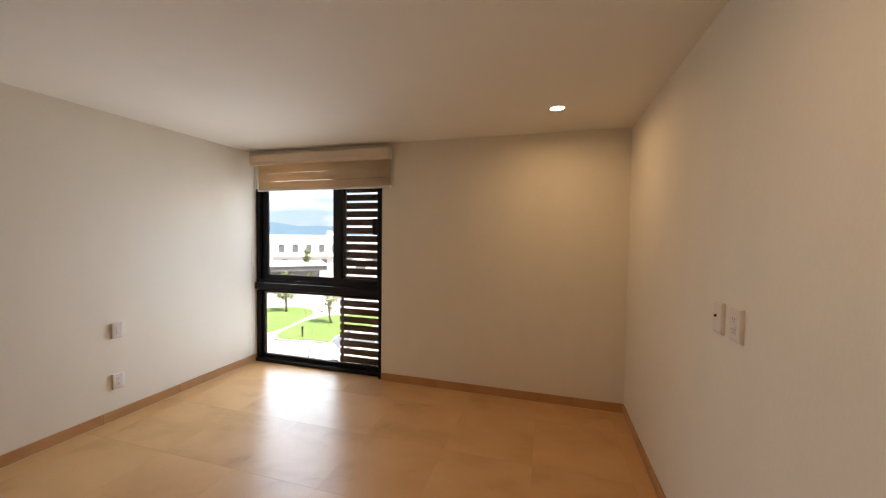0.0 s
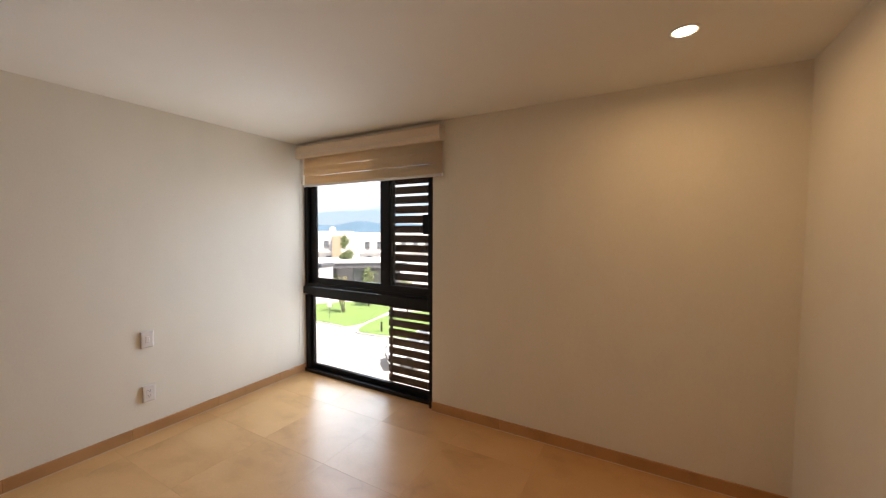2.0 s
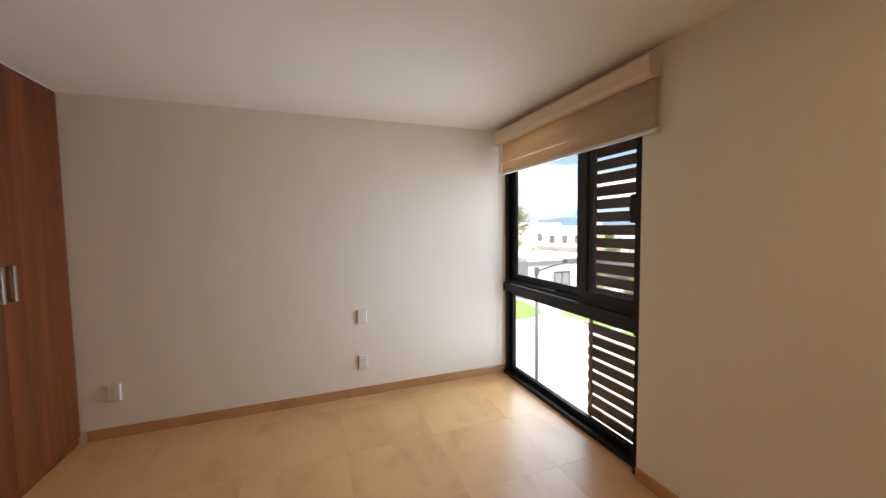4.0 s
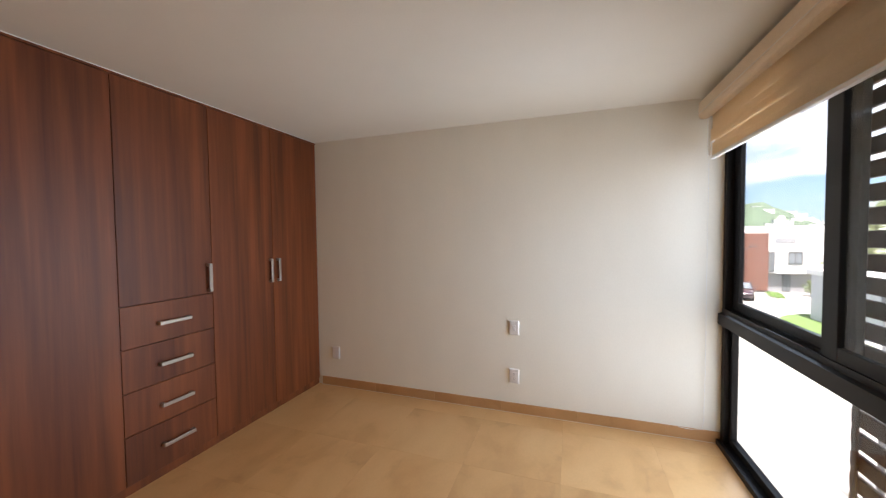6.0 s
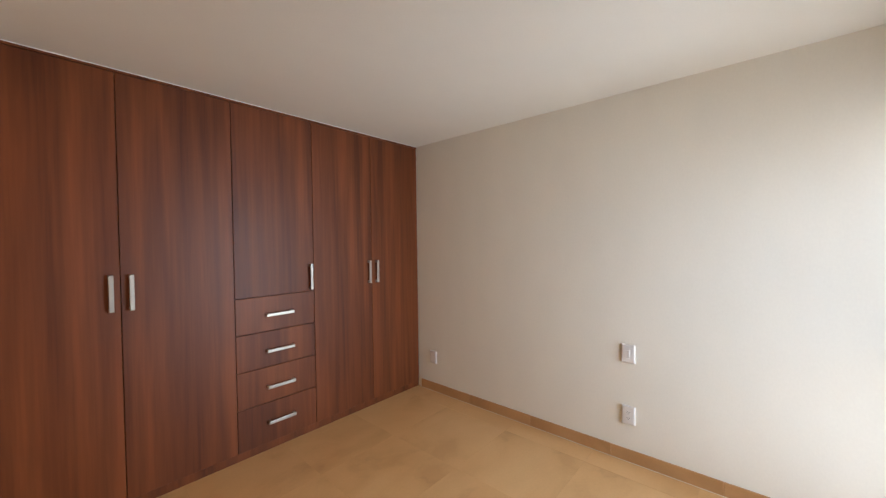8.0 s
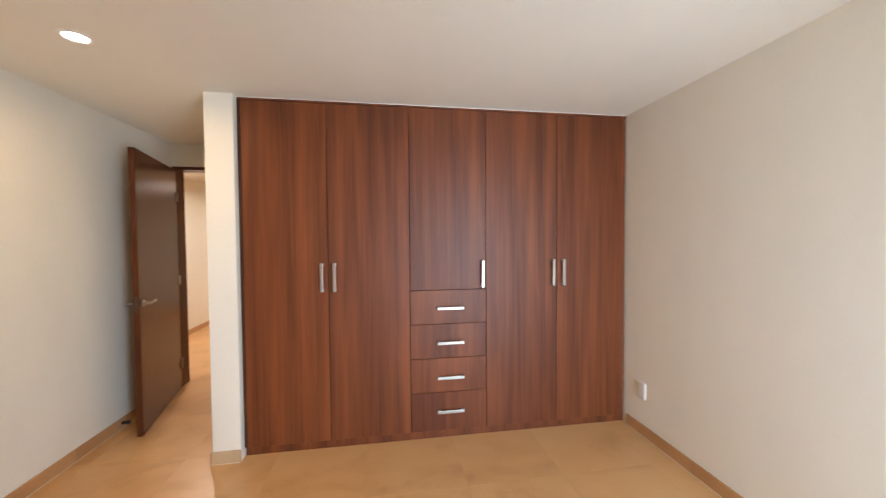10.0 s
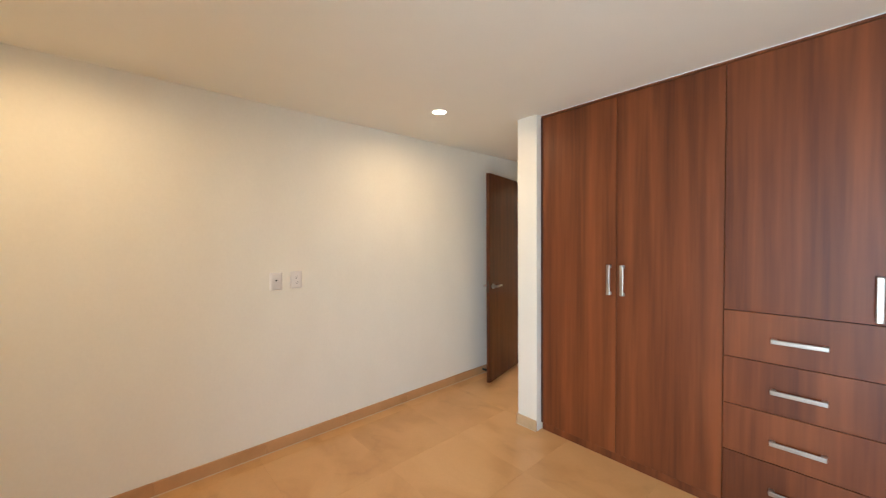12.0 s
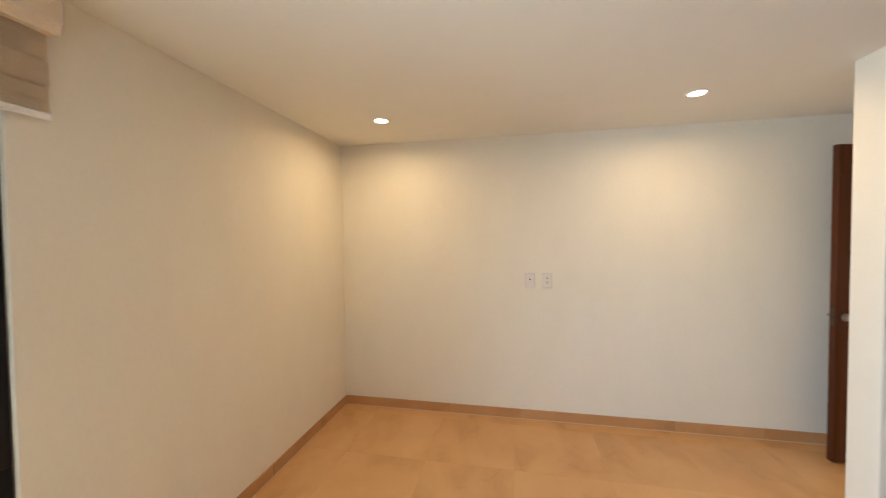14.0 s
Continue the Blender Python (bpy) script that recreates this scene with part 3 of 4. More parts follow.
def build_wardrobe():
    wd = thing("wardrobe", (0, 0, 0), "built-in walnut laminate wardrobe with five doors and four drawers", "wardrobe")
    X = (0.012, 0.577, 1.129, 1.688, 2.246, 2.790)
    Z0, Z1, T, G = 0.058, 2.378, 0.018, 0.0018
    for x in (0.004, 0.568, 1.12, 1.68, 2.238, 2.786):
        part("upright_panel", box((x, -0.60, 0.0725), (x + 0.016, -T - 0.002, 2.365)), CARCASS, wd)
    part("back_panel", box((0.004, -0.62, 0.055), (2.802, -0.604, 2.365)), CARCASS, wd)
    part("bottom_panel", box((0.004, -0.60, 0.055), (2.802, -T - 0.004, 0.072)), CARCASS, wd)
    part("top_panel", box((0.004, -0.60, 2.3655), (2.802, -T - 0.002, 2.382)), CARCASS, wd)
    part("plinth", box((0.004, -0.034, 0.0), (2.802, -0.016, 0.0545)), LAMINATE, wd, "recessed dark plinth")
    bm = bmesh.new()
    add_box(bm, (0.003, -T, 2.3805), (2.806, -0.003, 2.394), 0.0015)
    part("top_filler", bm, LAMINATE, wd)
    bm = bmesh.new()
    add_box(bm, (2.793, -T, 0.058), (2.807, -0.001, 2.379), 0.0015)
    part("side_filler", bm, CARCASS, wd)

    def leaf(x0, x1, z0, z1, name):
        # each leaf carries its own origin, so that its grain is its own
        cx, cz = (x0 + x1) / 2, (z0 + z1) / 2
        ob = part(name, box((x0 + G - cx, -T, z0 + G - cz), (x1 - G - cx, 0, z1 - G - cz), 0.0012), LAMINATE, wd)
        ob.location = (cx, 0, cz)
        return ob, cx, cz

    for i, hx in ((0, 0.530), (1, 0.613), (3, 2.203), (4, 2.287)):
        ob, cx, cz = leaf(X[i], X[i + 1], Z0, Z1, "door")
        pull(ob, hx - cx, 1.198 - cz, True)
    ob, cx, cz = leaf(X[2], X[3], 1.088, Z1, "door")
    pull(ob, 1.160 - cx, 1.20 - cz, True)
    zs = (1.088, 0.842, 0.592, 0.342, Z0)
    for hi, lo, hz in zip(zs, zs[1:], (0.958, 0.707, 0.453, 0.205)):
        ob, cx, cz = leaf(X[2], X[3], lo, hi, "drawer_front")
        pull(ob, 1.40 - cx, hz - cz, False)
    for hi, lo in zip(zs, zs[1:]):
        part("drawer_box", box((1.142, -0.5, lo + 0.02), (1.674, -T - 0.003, hi - 0.03)), CARCASS, wd)
    return wd


build_wardrobe()
# thin white filler between wardrobe and ceiling
structure("ceiling_trim", box((0.003, -0.02, 2.3945), (PX0, -0.006, CH)), TRIMW, "white sealant strip above the wardrobe", "trim")


# ---- bedroom door ----
def build_door():
    fr = thing("door_1", (0, 0, 0), "dark brown wooden door frame of the bedroom", "door frame", kind="structure")
    for x0, x1 in ((PX1 + 0.002, PX1 + 0.032), (W - 0.032, W - 0.002)):
        bm = bmesh.new()
        add_box(bm, (x0, SYB - 0.012, 0), (x1, SY + 0.012, 2.174), 0.003)
        part("jamb", bm, DOORWOOD, fr)
    bm = bmesh.new()
    add_box(bm, (PX1 + 0.032, SYB - 0.012, 2.144), (W - 0.032, SY + 0.012, 2.174), 0.003)
    part("head", bm, DOORWOOD, fr)
    hx, hy = W - 0.045, SY + 0.018
    ex, ey = 3.643, -0.380
    turn = math.degrees(math.atan2(ey - hy, ex - hx))
    width = math.hypot(ex - hx, ey - hy)
    d = thing("bedroom_door", (hx, hy, 0.0), "dark brown flush wooden door standing open against the wall", "door", turn=turn)
    part("leaf", box((0.004, -0.04, 0.010), (width, 0.0, 2.135), 0.002), DOORWOOD, d)
    for side, y0 in ((1, 0.0), (-1, -0.04)):
        bm = bmesh.new()
        x, z = width - 0.065, 0.99
        add_tube(bm, [(x, y0, z), (x, y0 + side * 0.010, z)], 0.026, 20)
        add_tube(bm, [(x, y0 + side * 0.010, z), (x, y0 + side * 0.050, z)], 0.010, 12)
        add_tube(bm, [(x + 0.012, y0 + side * 0.050, z), (x - 0.05, y0 + side * 0.052, z + 0.002), (x - 0.105, y0 + side * 0.048, z + 0.004), (x - 0.125, y0 + side * 0.040, z + 0.003)], [0.011, 0.010, 0.009, 0.007], 12)
        part("lever_handle", bm, NICKEL, d, "satin nickel lever handle", smooth=True)
    bm = box((width - 0.0005, -0.030, 0.93), (width + 0.0008, -0.010, 1.05), 0.0003)
    add_box(bm, (width + 0.001, -0.026, 0.975), (width + 0.010, -0.014, 1.0), 0.002)
    part("latch_plate", bm, BRONZE, d, "dark bronzed latch plate")
    for z in (0.25, 1.07, 1.88):
        bm = bmesh.new()
        add_tube(bm, [(0.0, 0.006, z - 0.045), (0.0, 0.006, z + 0.045)], 0.006, 10)
        part("hinge", bm, NICKEL, d, smooth=True)
    # stop behind the door, on the skirting
    s = thing("door_stop", (W - 0.012, -0.55, 0.0), "small dark rubber door stop on the skirting", "door stop")
    bm = bmesh.new()
    add_tube(bm, [(0, 0, 0.045), (-0.03, 0, 0.045), (-0.032, 0, 0.045), (-0.05, 0, 0.045)], [0.012, 0.009, 0.014, 0.013], 12)
    part("stop_body", bm, GASKET, s, smooth=True)


build_door()


# ---- wall plates ----
def plate(name, place, turn, label, face):
    """A white cover plate on a wall; local x runs along the wall, y out of it."""
    p = thing(name, place, label, "wall plate", turn=turn)
    bm = bmesh.new()
    r = [[bm.verts.new((sx * w, q, sz * h)) for sx, sz in ((-1, -1), (1, -1), (1, 1), (-1, 1))] for w, h, q in ((0.040, 0.060, 0), (0.040, 0.060, 0.009), (0.036, 0.0565, 0.013), (0.028, 0.050, 0.0142))]
    for a, c in zip(r, r[1:]):
        for k in range(4):
            bm.faces.new((a[k], c[k], c[(k + 1) % 4], a[(k + 1) % 4]))
    bm.faces.new(r[-1][::-1])
    bmesh.ops.recalc_face_normals(bm, faces=bm.faces)
    part("cover", bm, WHITE, p)
    bm = bmesh.new()
    if face == "socket":
        add_box(bm, (-0.017, 0.0125, -0.034), (0.017, 0.0155, 0.034), 0.0015)
        part("insert", bm, WHITE, p)
        for zc in (-0.019, 0.019):
            bm = bmesh.new()
            for x, w, h, z in ((-0.0065, 0.0013, 0.0042, 0.003), (0.0065, 0.0013, 0.0036, 0.003)):
                add_box(bm, (x - w, 0.0152, zc + z - h), (x + w, 0.0159, zc + z + h))
            add_box(bm, (-0.0026, 0.0152, zc - 0.0095), (0.0026, 0.0159, zc - 0.0045), 0.0003)
            part("socket_slots", bm, SLOT, p, "dark socket slots")
    elif face == "switch":
        add_box(bm, (-0.012, 0.0125, -0.024), (0.012, 0.0165, 0.024), 0.002)
        part("rocker", bm, WHITE, p)
    elif face == "jack":
        add_box(bm, (-0.013, 0.0125, -0.012), (0.013, 0.015, 0.022), 0.001)
        part("insert", bm, WHITE, p)
        bm = bmesh.new()
        add_tube(bm, [(0, 0.0145, 0.007), (0, 0.021, 0.007)], [0.0062, 0.0055], 12)
        part("coax_jack", bm, SLOT, p, "small dark aerial jack")
    else:
        add_box(bm, (-0.017, 0.0125, -0.034), (0.017, 0.0150, 0.034), 0.0015)
        part("insert", bm, WHITE, p)
    return p


plate("switch_plate", (0.0, 1.938, 0.710), -90, "white plastic switch plate on the textured wall", "switch")
plate("socket_plate", (0.0, 1.938, 0.308), -90, "white plastic double socket plate on the textured wall", "socket")
plate("blank_plate", (0.0, 0.195, 0.333), -90, "white plastic blank plate near the wardrobe", "blank")
plate("aerial_plate", (W, 1.585, 1.185), 90, "white plastic aerial socket plate at chest height", "jack")
plate("high_socket_plate", (W, 1.447, 1.187), 90, "white plastic double socket plate at chest height", "socket")


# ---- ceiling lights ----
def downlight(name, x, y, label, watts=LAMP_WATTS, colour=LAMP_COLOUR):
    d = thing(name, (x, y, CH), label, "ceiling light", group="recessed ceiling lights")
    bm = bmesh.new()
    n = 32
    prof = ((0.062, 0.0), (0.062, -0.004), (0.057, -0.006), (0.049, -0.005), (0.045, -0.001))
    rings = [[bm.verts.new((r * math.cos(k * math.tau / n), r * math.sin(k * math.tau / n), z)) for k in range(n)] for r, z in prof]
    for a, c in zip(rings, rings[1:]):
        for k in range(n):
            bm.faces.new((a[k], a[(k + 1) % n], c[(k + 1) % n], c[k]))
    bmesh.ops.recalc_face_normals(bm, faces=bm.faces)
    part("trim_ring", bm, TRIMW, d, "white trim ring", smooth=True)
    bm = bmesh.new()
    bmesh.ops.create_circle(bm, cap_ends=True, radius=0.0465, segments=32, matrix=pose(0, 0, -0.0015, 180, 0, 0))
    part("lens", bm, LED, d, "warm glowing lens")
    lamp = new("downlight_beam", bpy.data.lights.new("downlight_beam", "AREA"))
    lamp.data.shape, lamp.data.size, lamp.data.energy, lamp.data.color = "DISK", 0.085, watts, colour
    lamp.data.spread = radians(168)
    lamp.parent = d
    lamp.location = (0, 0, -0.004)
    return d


downlight("downlight", 3.300, 2.655, "lit round recessed downlight with warm glow in the ceiling")
downlight("downlight", 3.250, 0.630, "lit round recessed downlight with warm glow near the doorway")
# the hall's two lamps are unseen, added to brighten what shows through the doorway
downlight("downlight", 4.2, -2.6, "unseen recessed downlight added to light the hall", 2.6, (1.0, 0.90, 0.76))
downlight("downlight", 3.6, -4.6, "second unseen downlight added to light the far hall", 2.6, (1.0, 0.90, 0.76))


# ---- outside ----
def ground_sheet(name, pts, z, mat, label, category, rise=0.0):
    """A flat patch with an edge, filled from its outline."""
    bm = bmesh.new()
    vs = [bm.verts.new((x, y, z)) for x, y in pts]
    f = bm.faces.new(vs)
    if f.normal.z < 0 or f.calc_center_median() is None:
        f.normal_flip()
    if rise:
        r = bmesh.ops.extrude_face_region(bm, geom=[f])
        bmesh.ops.translate(bm, vec=(0, 0, rise), verts=[v for v in r["geom"] if isinstance(v, bmesh.types.BMVert)])
        bmesh.ops.recalc_face_normals(bm, faces=bm.faces)
    return structure(name, bm, mat, label, category)


R = 3500
ground_sheet("ground", [(-R, N + 0.18), (R, N + 0.18), (R, R), (-R, R)], GZ, PAVING, "pale concrete paving outside", "ground")


def smooth_outline(pts, n=6, seed=0):
    """A rounder, slightly uneven outline through the corners given."""
    rng, out = random.Random(seed), []
    k = len(pts)
    for i in range(k):
        p0, p1, p2, p3 = (Vector(pts[(i + j - 1) % k]) for j in range(4))
        for s in range(n):
            t = s / n
            q = 0.5 * (2 * p1 + (p2 - p0) * t + (2 * p0 - 5 * p1 + 4 * p2 - p3) * t * t + (3 * p1 - p0 - 3 * p2 + p3) * t ** 3)
            out.append((q.x + rng.uniform(-0.05, 0.05), q.y + rng.uniform(-0.05, 0.05)))
    return out


LAWNS = (
    [(-19.6, 20.2), (-16.2, 23.6), (-13.4, 22.8), (-12.4, 19.5), (-12.3, 17.1), (-14.3, 17.0), (-16.4, 17.2)],
    [(-11.4, 16.7), (-11.9, 21.5), (-9.0, 23.0), (-3.0, 23.5), (1.0, 20.5), (-2.5, 16.8), (-8.5, 16.6)],
    [(-40.2, 20.4), (-37.0, 19.5), (-36.4, 20.2), (-39.8, 21.2)],
    [(-40.2, 23.8), (-34.2, 22.3), (-33.8, 23.1), (-40.2, 25.4)],
    [(-16.5, 12.9), (-16.8, 15.8), (-20.3, 16.6), (-24.0, 16.9), (-28.6, 18.6), (-29.5, 19.2), (-27.6, 16.0), (-22.6, 14.4)],
)
for i, pts in enumerate(LAWNS):
    o = smooth_outline(pts, 6, i)
    cx, cy = sum(p[0] for p in o) / len(o), sum(p[1] for p in o) / len(o)
    ground_sheet("kerb_%d" % (i + 1), [(cx + (x - cx) * 1.03, cy + (y - cy) * 1.03) for x, y in o], GZ + 0.002, KERB, "concrete kerb round the lawn", "kerb", rise=0.10)
    ground_sheet("lawn_%d" % (i + 1), o, GZ + 0.003, GRASS, "bright green mown lawn", "lawn", rise=0.13)
    # tufts that break the lawn's edge and surface
    rng = random.Random(50 + i)
    bm = bmesh.new()
    xs, ys = [p[0] for p in o], [p[1] for p in o]
    for _ in range(900):
        x, y = rng.uniform(min(xs), max(xs)), rng.uniform(min(ys), max(ys))
        inside = False
        for (x1, y1), (x2, y2) in zip(o, o[1:] + o[:1]):
            if (y1 > y) != (y2 > y) and x < (x2 - x1) * (y - y1) / (y2 - y1) + x1:
                inside = not inside
        if not inside:
            continue
        a, h = rng.uniform(0, math.tau), rng.uniform(0.02, 0.05)
        for k in range(3):
            b = a + k * 2.1
            w = 0.035
            p = Vector((x, y, GZ + 0.12))
            bm.faces.new([bm.verts.new(p + Vector(v)) for v in ((math.cos(b) * w, math.sin(b) * w, 0), (-math.cos(b) * w, -math.sin(b) * w, 0), (math.sin(b) * 0.05, math.cos(b) * 0.05, h))])
    tagged(finish("grass_tufts", bm, GRASS), "short green grass tufts on the lawn", "grass", kind="stuff")


def tree(name, x, y, height, spread, leaves, mat, label, seed, leaf=0.16, stems=1, clear=0.3, slim=1.0, limbs=14):
    """A tapered trunk with limbs and a crown of many separate leaf clumps."""
    rng = random.Random(seed)
    t = thing(name, (x, y, GZ), label, "tree")
    tr, cr = bmesh.new(), bmesh.new()
    tips = []
    for s in range(stems):
        lean = Vector((rng.uniform(-1, 1), rng.uniform(-1, 1), 0)) * (0.28 if stems > 1 else 0.05) * height
        pts = [Vector((0.05 * s, 0.03 * s, 0))]
        for k in range(1, 6):
            f = k / 5
            pts.append(Vector((lean.x * f + rng.uniform(-1, 1) * 0.03 * height, lean.y * f + rng.uniform(-1, 1) * 0.03 * height, height * 0.9 * f)))
        add_tube(tr, pts, [0.018 * height * (1 - 0.85 * k / 5) for k in range(6)], 7)
        for k in range(limbs):
            f = rng.uniform(clear, 0.98)
            i = min(int(f * 5), 4)
            base = pts[i].lerp(pts[i + 1], f * 5 - i)
            a = rng.uniform(0, math.tau)
            reach = spread * (1.15 - 0.75 * f * slim) * rng.uniform(0.5, 1.0)
            tip = base + Vector((math.cos(a) * reach, math.sin(a) * reach, rng.uniform(0.25, 0.75) * reach))
            mid = base.lerp(tip, 0.5) + Vector((0, 0, -0.06 * reach))
            add_tube(tr, [base, mid, tip], [0.006 * height * (1.1 - f), 0.004 * height * (1.1 - f), 0.0012 * height], 5)
            tips.append((base, tip))
    for _ in range(leaves):
        b0, t0 = rng.choice(tips)
        p = b0.lerp(t0, rng.uniform(0.15, 1.06)) + Vector((rng.gauss(0, 1), rng.gauss(0, 1), rng.gauss(0, 1))) * min(0.10 * spread, 0.2)
        u = Vector((rng.gauss(0, 1), rng.gauss(0, 1), rng.gauss(0, 0.6))).normalized()
        v = u.orthogonal().normalized() * leaf * rng.uniform(0.3, 0.55)
        u = u * leaf * rng.uniform(0.6, 1.2)
        cr.faces.new([cr.verts.new(q) for q in (p - u, p + v, p + u, p - v)])
    part("trunk", tr, BARK, t, smooth=True)
    part("crown", cr, mat, t)
    return t


tree("garden_tree", -10.2, 20.2, 3.0, 1.0, 420, LEAF, "small bare-stemmed garden tree on the lawn", 3, 0.10, 3)
tree("garden_tree", -15.2, 22.0, 3.2, 1.1, 700, LEAF, "small leafy garden tree on the lawn", 8, 0.11, 2)
tree("garden_tree", -15.4, 19.5, 2.9, 0.9, 380, LEAFDRY, "small thin garden tree with sparse leaves", 12, 0.10, 3)
tree("poplar_tree", -25.6, 30.4, 6.3, 1.15, 2600, LEAF, "tall slim pale green tree by the houses", 21, 0.13, 1, 0.12, 1.3, 30)
tree("poplar_tree", -22.4, 33.8, 4.7, 0.9, 1800, LEAF, "slim pale green tree by the houses", 22, 0.12, 1, 0.12, 1.3, 26)
tree("mesquite_tree", -31.0, 22.4, 8.9, 4.0, 5200, LEAF, "tall airy pale green tree behind the low building", 23, 0.10, 1, 0.18, 1.35, 34)
tree("street_tree", -41.5, 16.6, 4.0, 1.4, 700, LEAFDRY, "brownish young tree beside the parked cars", 24, 0.20, 1, 0.3)
for i, (x, y) in enumerate(((-24.5, 27.6), (-22.0, 29.6), (-20.0, 30.6), (-38.6, 23.2), (-38.2, 25.4))):
    tree("garden_shrub", x, y, 1.5 + 0.3 * (i % 3), 0.8, 420, LEAF, "rounded green garden shrub", 60 + i, 0.14, 3, 0.1)


def opening(parent, x, y, z, w, h, axis, out, frame_mat=FARFRAME, deep=0.08):
    """A framed window set on a wall; axis: the way it runs; out: the wall's outward sign."""
    win = bmesh.new()
    t = 0.06
    def place(a0, a1, z0, z1, d0, d1, bm):
        if axis == "x":
            add_box(bm, (x + a0, min(y + out * d0, y + out * d1), z + z0), (x + a1, max(y + out * d0, y + out * d1), z + z1))
        else:
            add_box(bm, (min(x + out * d0, x + out * d1), y + a0, z + z0), (max(x + out * d0, x + out * d1), y + a1, z + z1))
    for a0, a1, z0, z1 in ((-w / 2, -w / 2 + t, 0, h), (w / 2 - t, w / 2, 0, h), (-w / 2 + t, w / 2 - t, 0, t), (-w / 2 + t, w / 2 - t, h - t, h), (-t / 2, t / 2, t, h - t)):
        place(a0, a1, z0, z1, -0.02, deep, win)
    ob = part("window", win, frame_mat, parent)
    g = bmesh.new()
    place(-w / 2 + t, w / 2 - t, t, h - t, 0.004, 0.03, g)
    part("pane", g, DARKGLASS, ob)
    return ob


# low club building with a deep flat roof
club = thing("club_building", (-24.6, 28.2, GZ), "low grey club building with a flat overhanging roof", "building", turn=41)
part("wall", box((-9, 0, 0), (6.5, 5, 2.35)), GREYWALL, club)
part("roof", box((-9.8, -1.4, 2.67), (7.2, 5.6, 2.80), 0.02), STUCCO, club, "white flat roof slab")
part("fascia", box((-9.7, -1.3, 2.18), (7.1, 5.5, 2.669)), DARKROOF, club, "deep dark grey fascia")
for x in (-8.5, -4.5, -0.5, 3.5, 6.2):
    part("post", box((x, -1.1, 0), (x + 0.16, -0.94, 2.18)), DARKROOF, club)
for x, w in ((-6.4, 2.6), (-1.8, 3.2), (2.6, 2.2)):
    opening(club, x, 0, 0.15, w, 1.9, "x", -1)


def white_house(x, y, turn, w, d, h, label, ochre=False):
    hs = thing("house", (x, y, GZ), label, "house", turn=turn)
    part("wall", box((-w / 2, 0, 0), (w / 2, d, h)), STUCCO, hs)
    bm = box((-w / 2 - 0.05, -0.05, h), (w / 2 + 0.05, 0.2, h + 0.45))
    add_box(bm, (-w / 2 - 0.05, 0.2, h), (-w / 2 + 0.2, d, h + 0.45))
    add_box(bm, (w / 2 - 0.2, 0.2, h), (w / 2 + 0.05, d, h + 0.45))
    part("roof", bm, STUCCO, hs, "plain parapet")
    if ochre:
        part("bay", box((w / 2 - 3.2, -0.7, 0), (w / 2 - 1.8, -0.002, h - 0.3)), OCHRE, hs, "ochre rendered bay")
    part("slab", box((-w / 2 + 0.1, -0.35, h * 0.47), (w / 2 - 0.1, -0.002, h * 0.47 + 0.25)), STUCCO, hs)
    k = 0
    while 1.2 + 1.9 * k < w - 0.8:
        cx = -w / 2 + 1.2 + 1.9 * k
        if not (ochre and abs(cx - w / 2 + 2.5) < 1.3):
            opening(hs, cx, 0, h * 0.60, 0.72, 1.1, "x", -1)
            if k % 3 != 1:
                opening(hs, cx + 0.35, 0, h * 0.22, 0.75, 0.85, "x", -1)
        k += 1
    tank = bmesh.new()
    add_tube(tank, [(w * 0.2, d * 0.5, h), (w * 0.2, d * 0.5, h + 0.9), (w * 0.2, d * 0.5, h + 1.15)], [0.55, 0.55, 0.3], 14)
    part("water_tank", tank, STUCCO, hs, "rooftop water tank", smooth=True)
    return hs


white_house(-31.0, 47.5, 38, 12, 8, 5.3, "white two-storey house with dark windows")
white_house(-41.5, 40.5, 44, 11, 8, 5.5, "white two-storey house with an ochre bay", True)
white_house(-50.5, 31.5, 52, 12, 8, 5.6, "white two-storey house behind the club building")
white_house(-20.0, 55.5, 28, 12, 8, 5.4, "white two-storey house along the street")
white_house(-6.0, 58.0, 12, 13, 8, 5.4, "white two-storey house along the street")
white_house(9.0, 60.0, 0, 13, 8, 5.6, "white two-storey house along the street")

# low white building with a slit window
low = thing("low_building", (-24.2, 17.5, GZ), "low white single-storey building with a slit window", "building")
part("wall", box((-3.3, 0, 0), (3.2, 6.5, 3.1)), SHADEDWHITE, low)
part("roof", box((-3.5, -0.2, 3.1), (3.4, 6.7, 3.42), 0.02), STUCCO, low, "plain flat roof edge")
opening(low, -1.6, 0, 1.1, 0.55, 1.5, "x", -1)
opening(low, 3.2, 3.2, 1.0, 1.6, 1.2, "y", 1)

# house with the brick panel
bh = thing("brick_front_house", (-41.0, 23.0, GZ), "white modern house with a red brick panel", "house")
part("wall", box((-9, -6.6, 0), (-1.0, 9.0, 6.35)), STUCCO, bh)
part("stair_block", box((-1.0, -6.4, 0), (0.1, -2.27, 6.35)), STUCCO, bh)
part("upper_storey", box((-1.0, -2.25, 1.86), (0.2, 9.0, 6.35)), STUCCO, bh, "projecting white upper storey")
part("ground_storey", box((-1.0, -2.2, 0), (-0.5, 8.9, 1.86)), GREYWALL, bh, "recessed grey ground storey")
part("roof", box((-9.05, -6.65, 6.351), (0.13, 9.05, 6.5)), STUCCO, bh)
panel = part("brick_panel", box((0.1, -4.15, 0.15), (0.36, -2.27, 5.8)), MORTAR, bh, "red brick panel")
part("side_wing", box((0.1, -6.4, 0), (0.30, -4.40, 4.7)), STUCCO, bh)
opening(bh, 0.30, -5.0, 1.3, 0.8, 0.9, "y", 1)
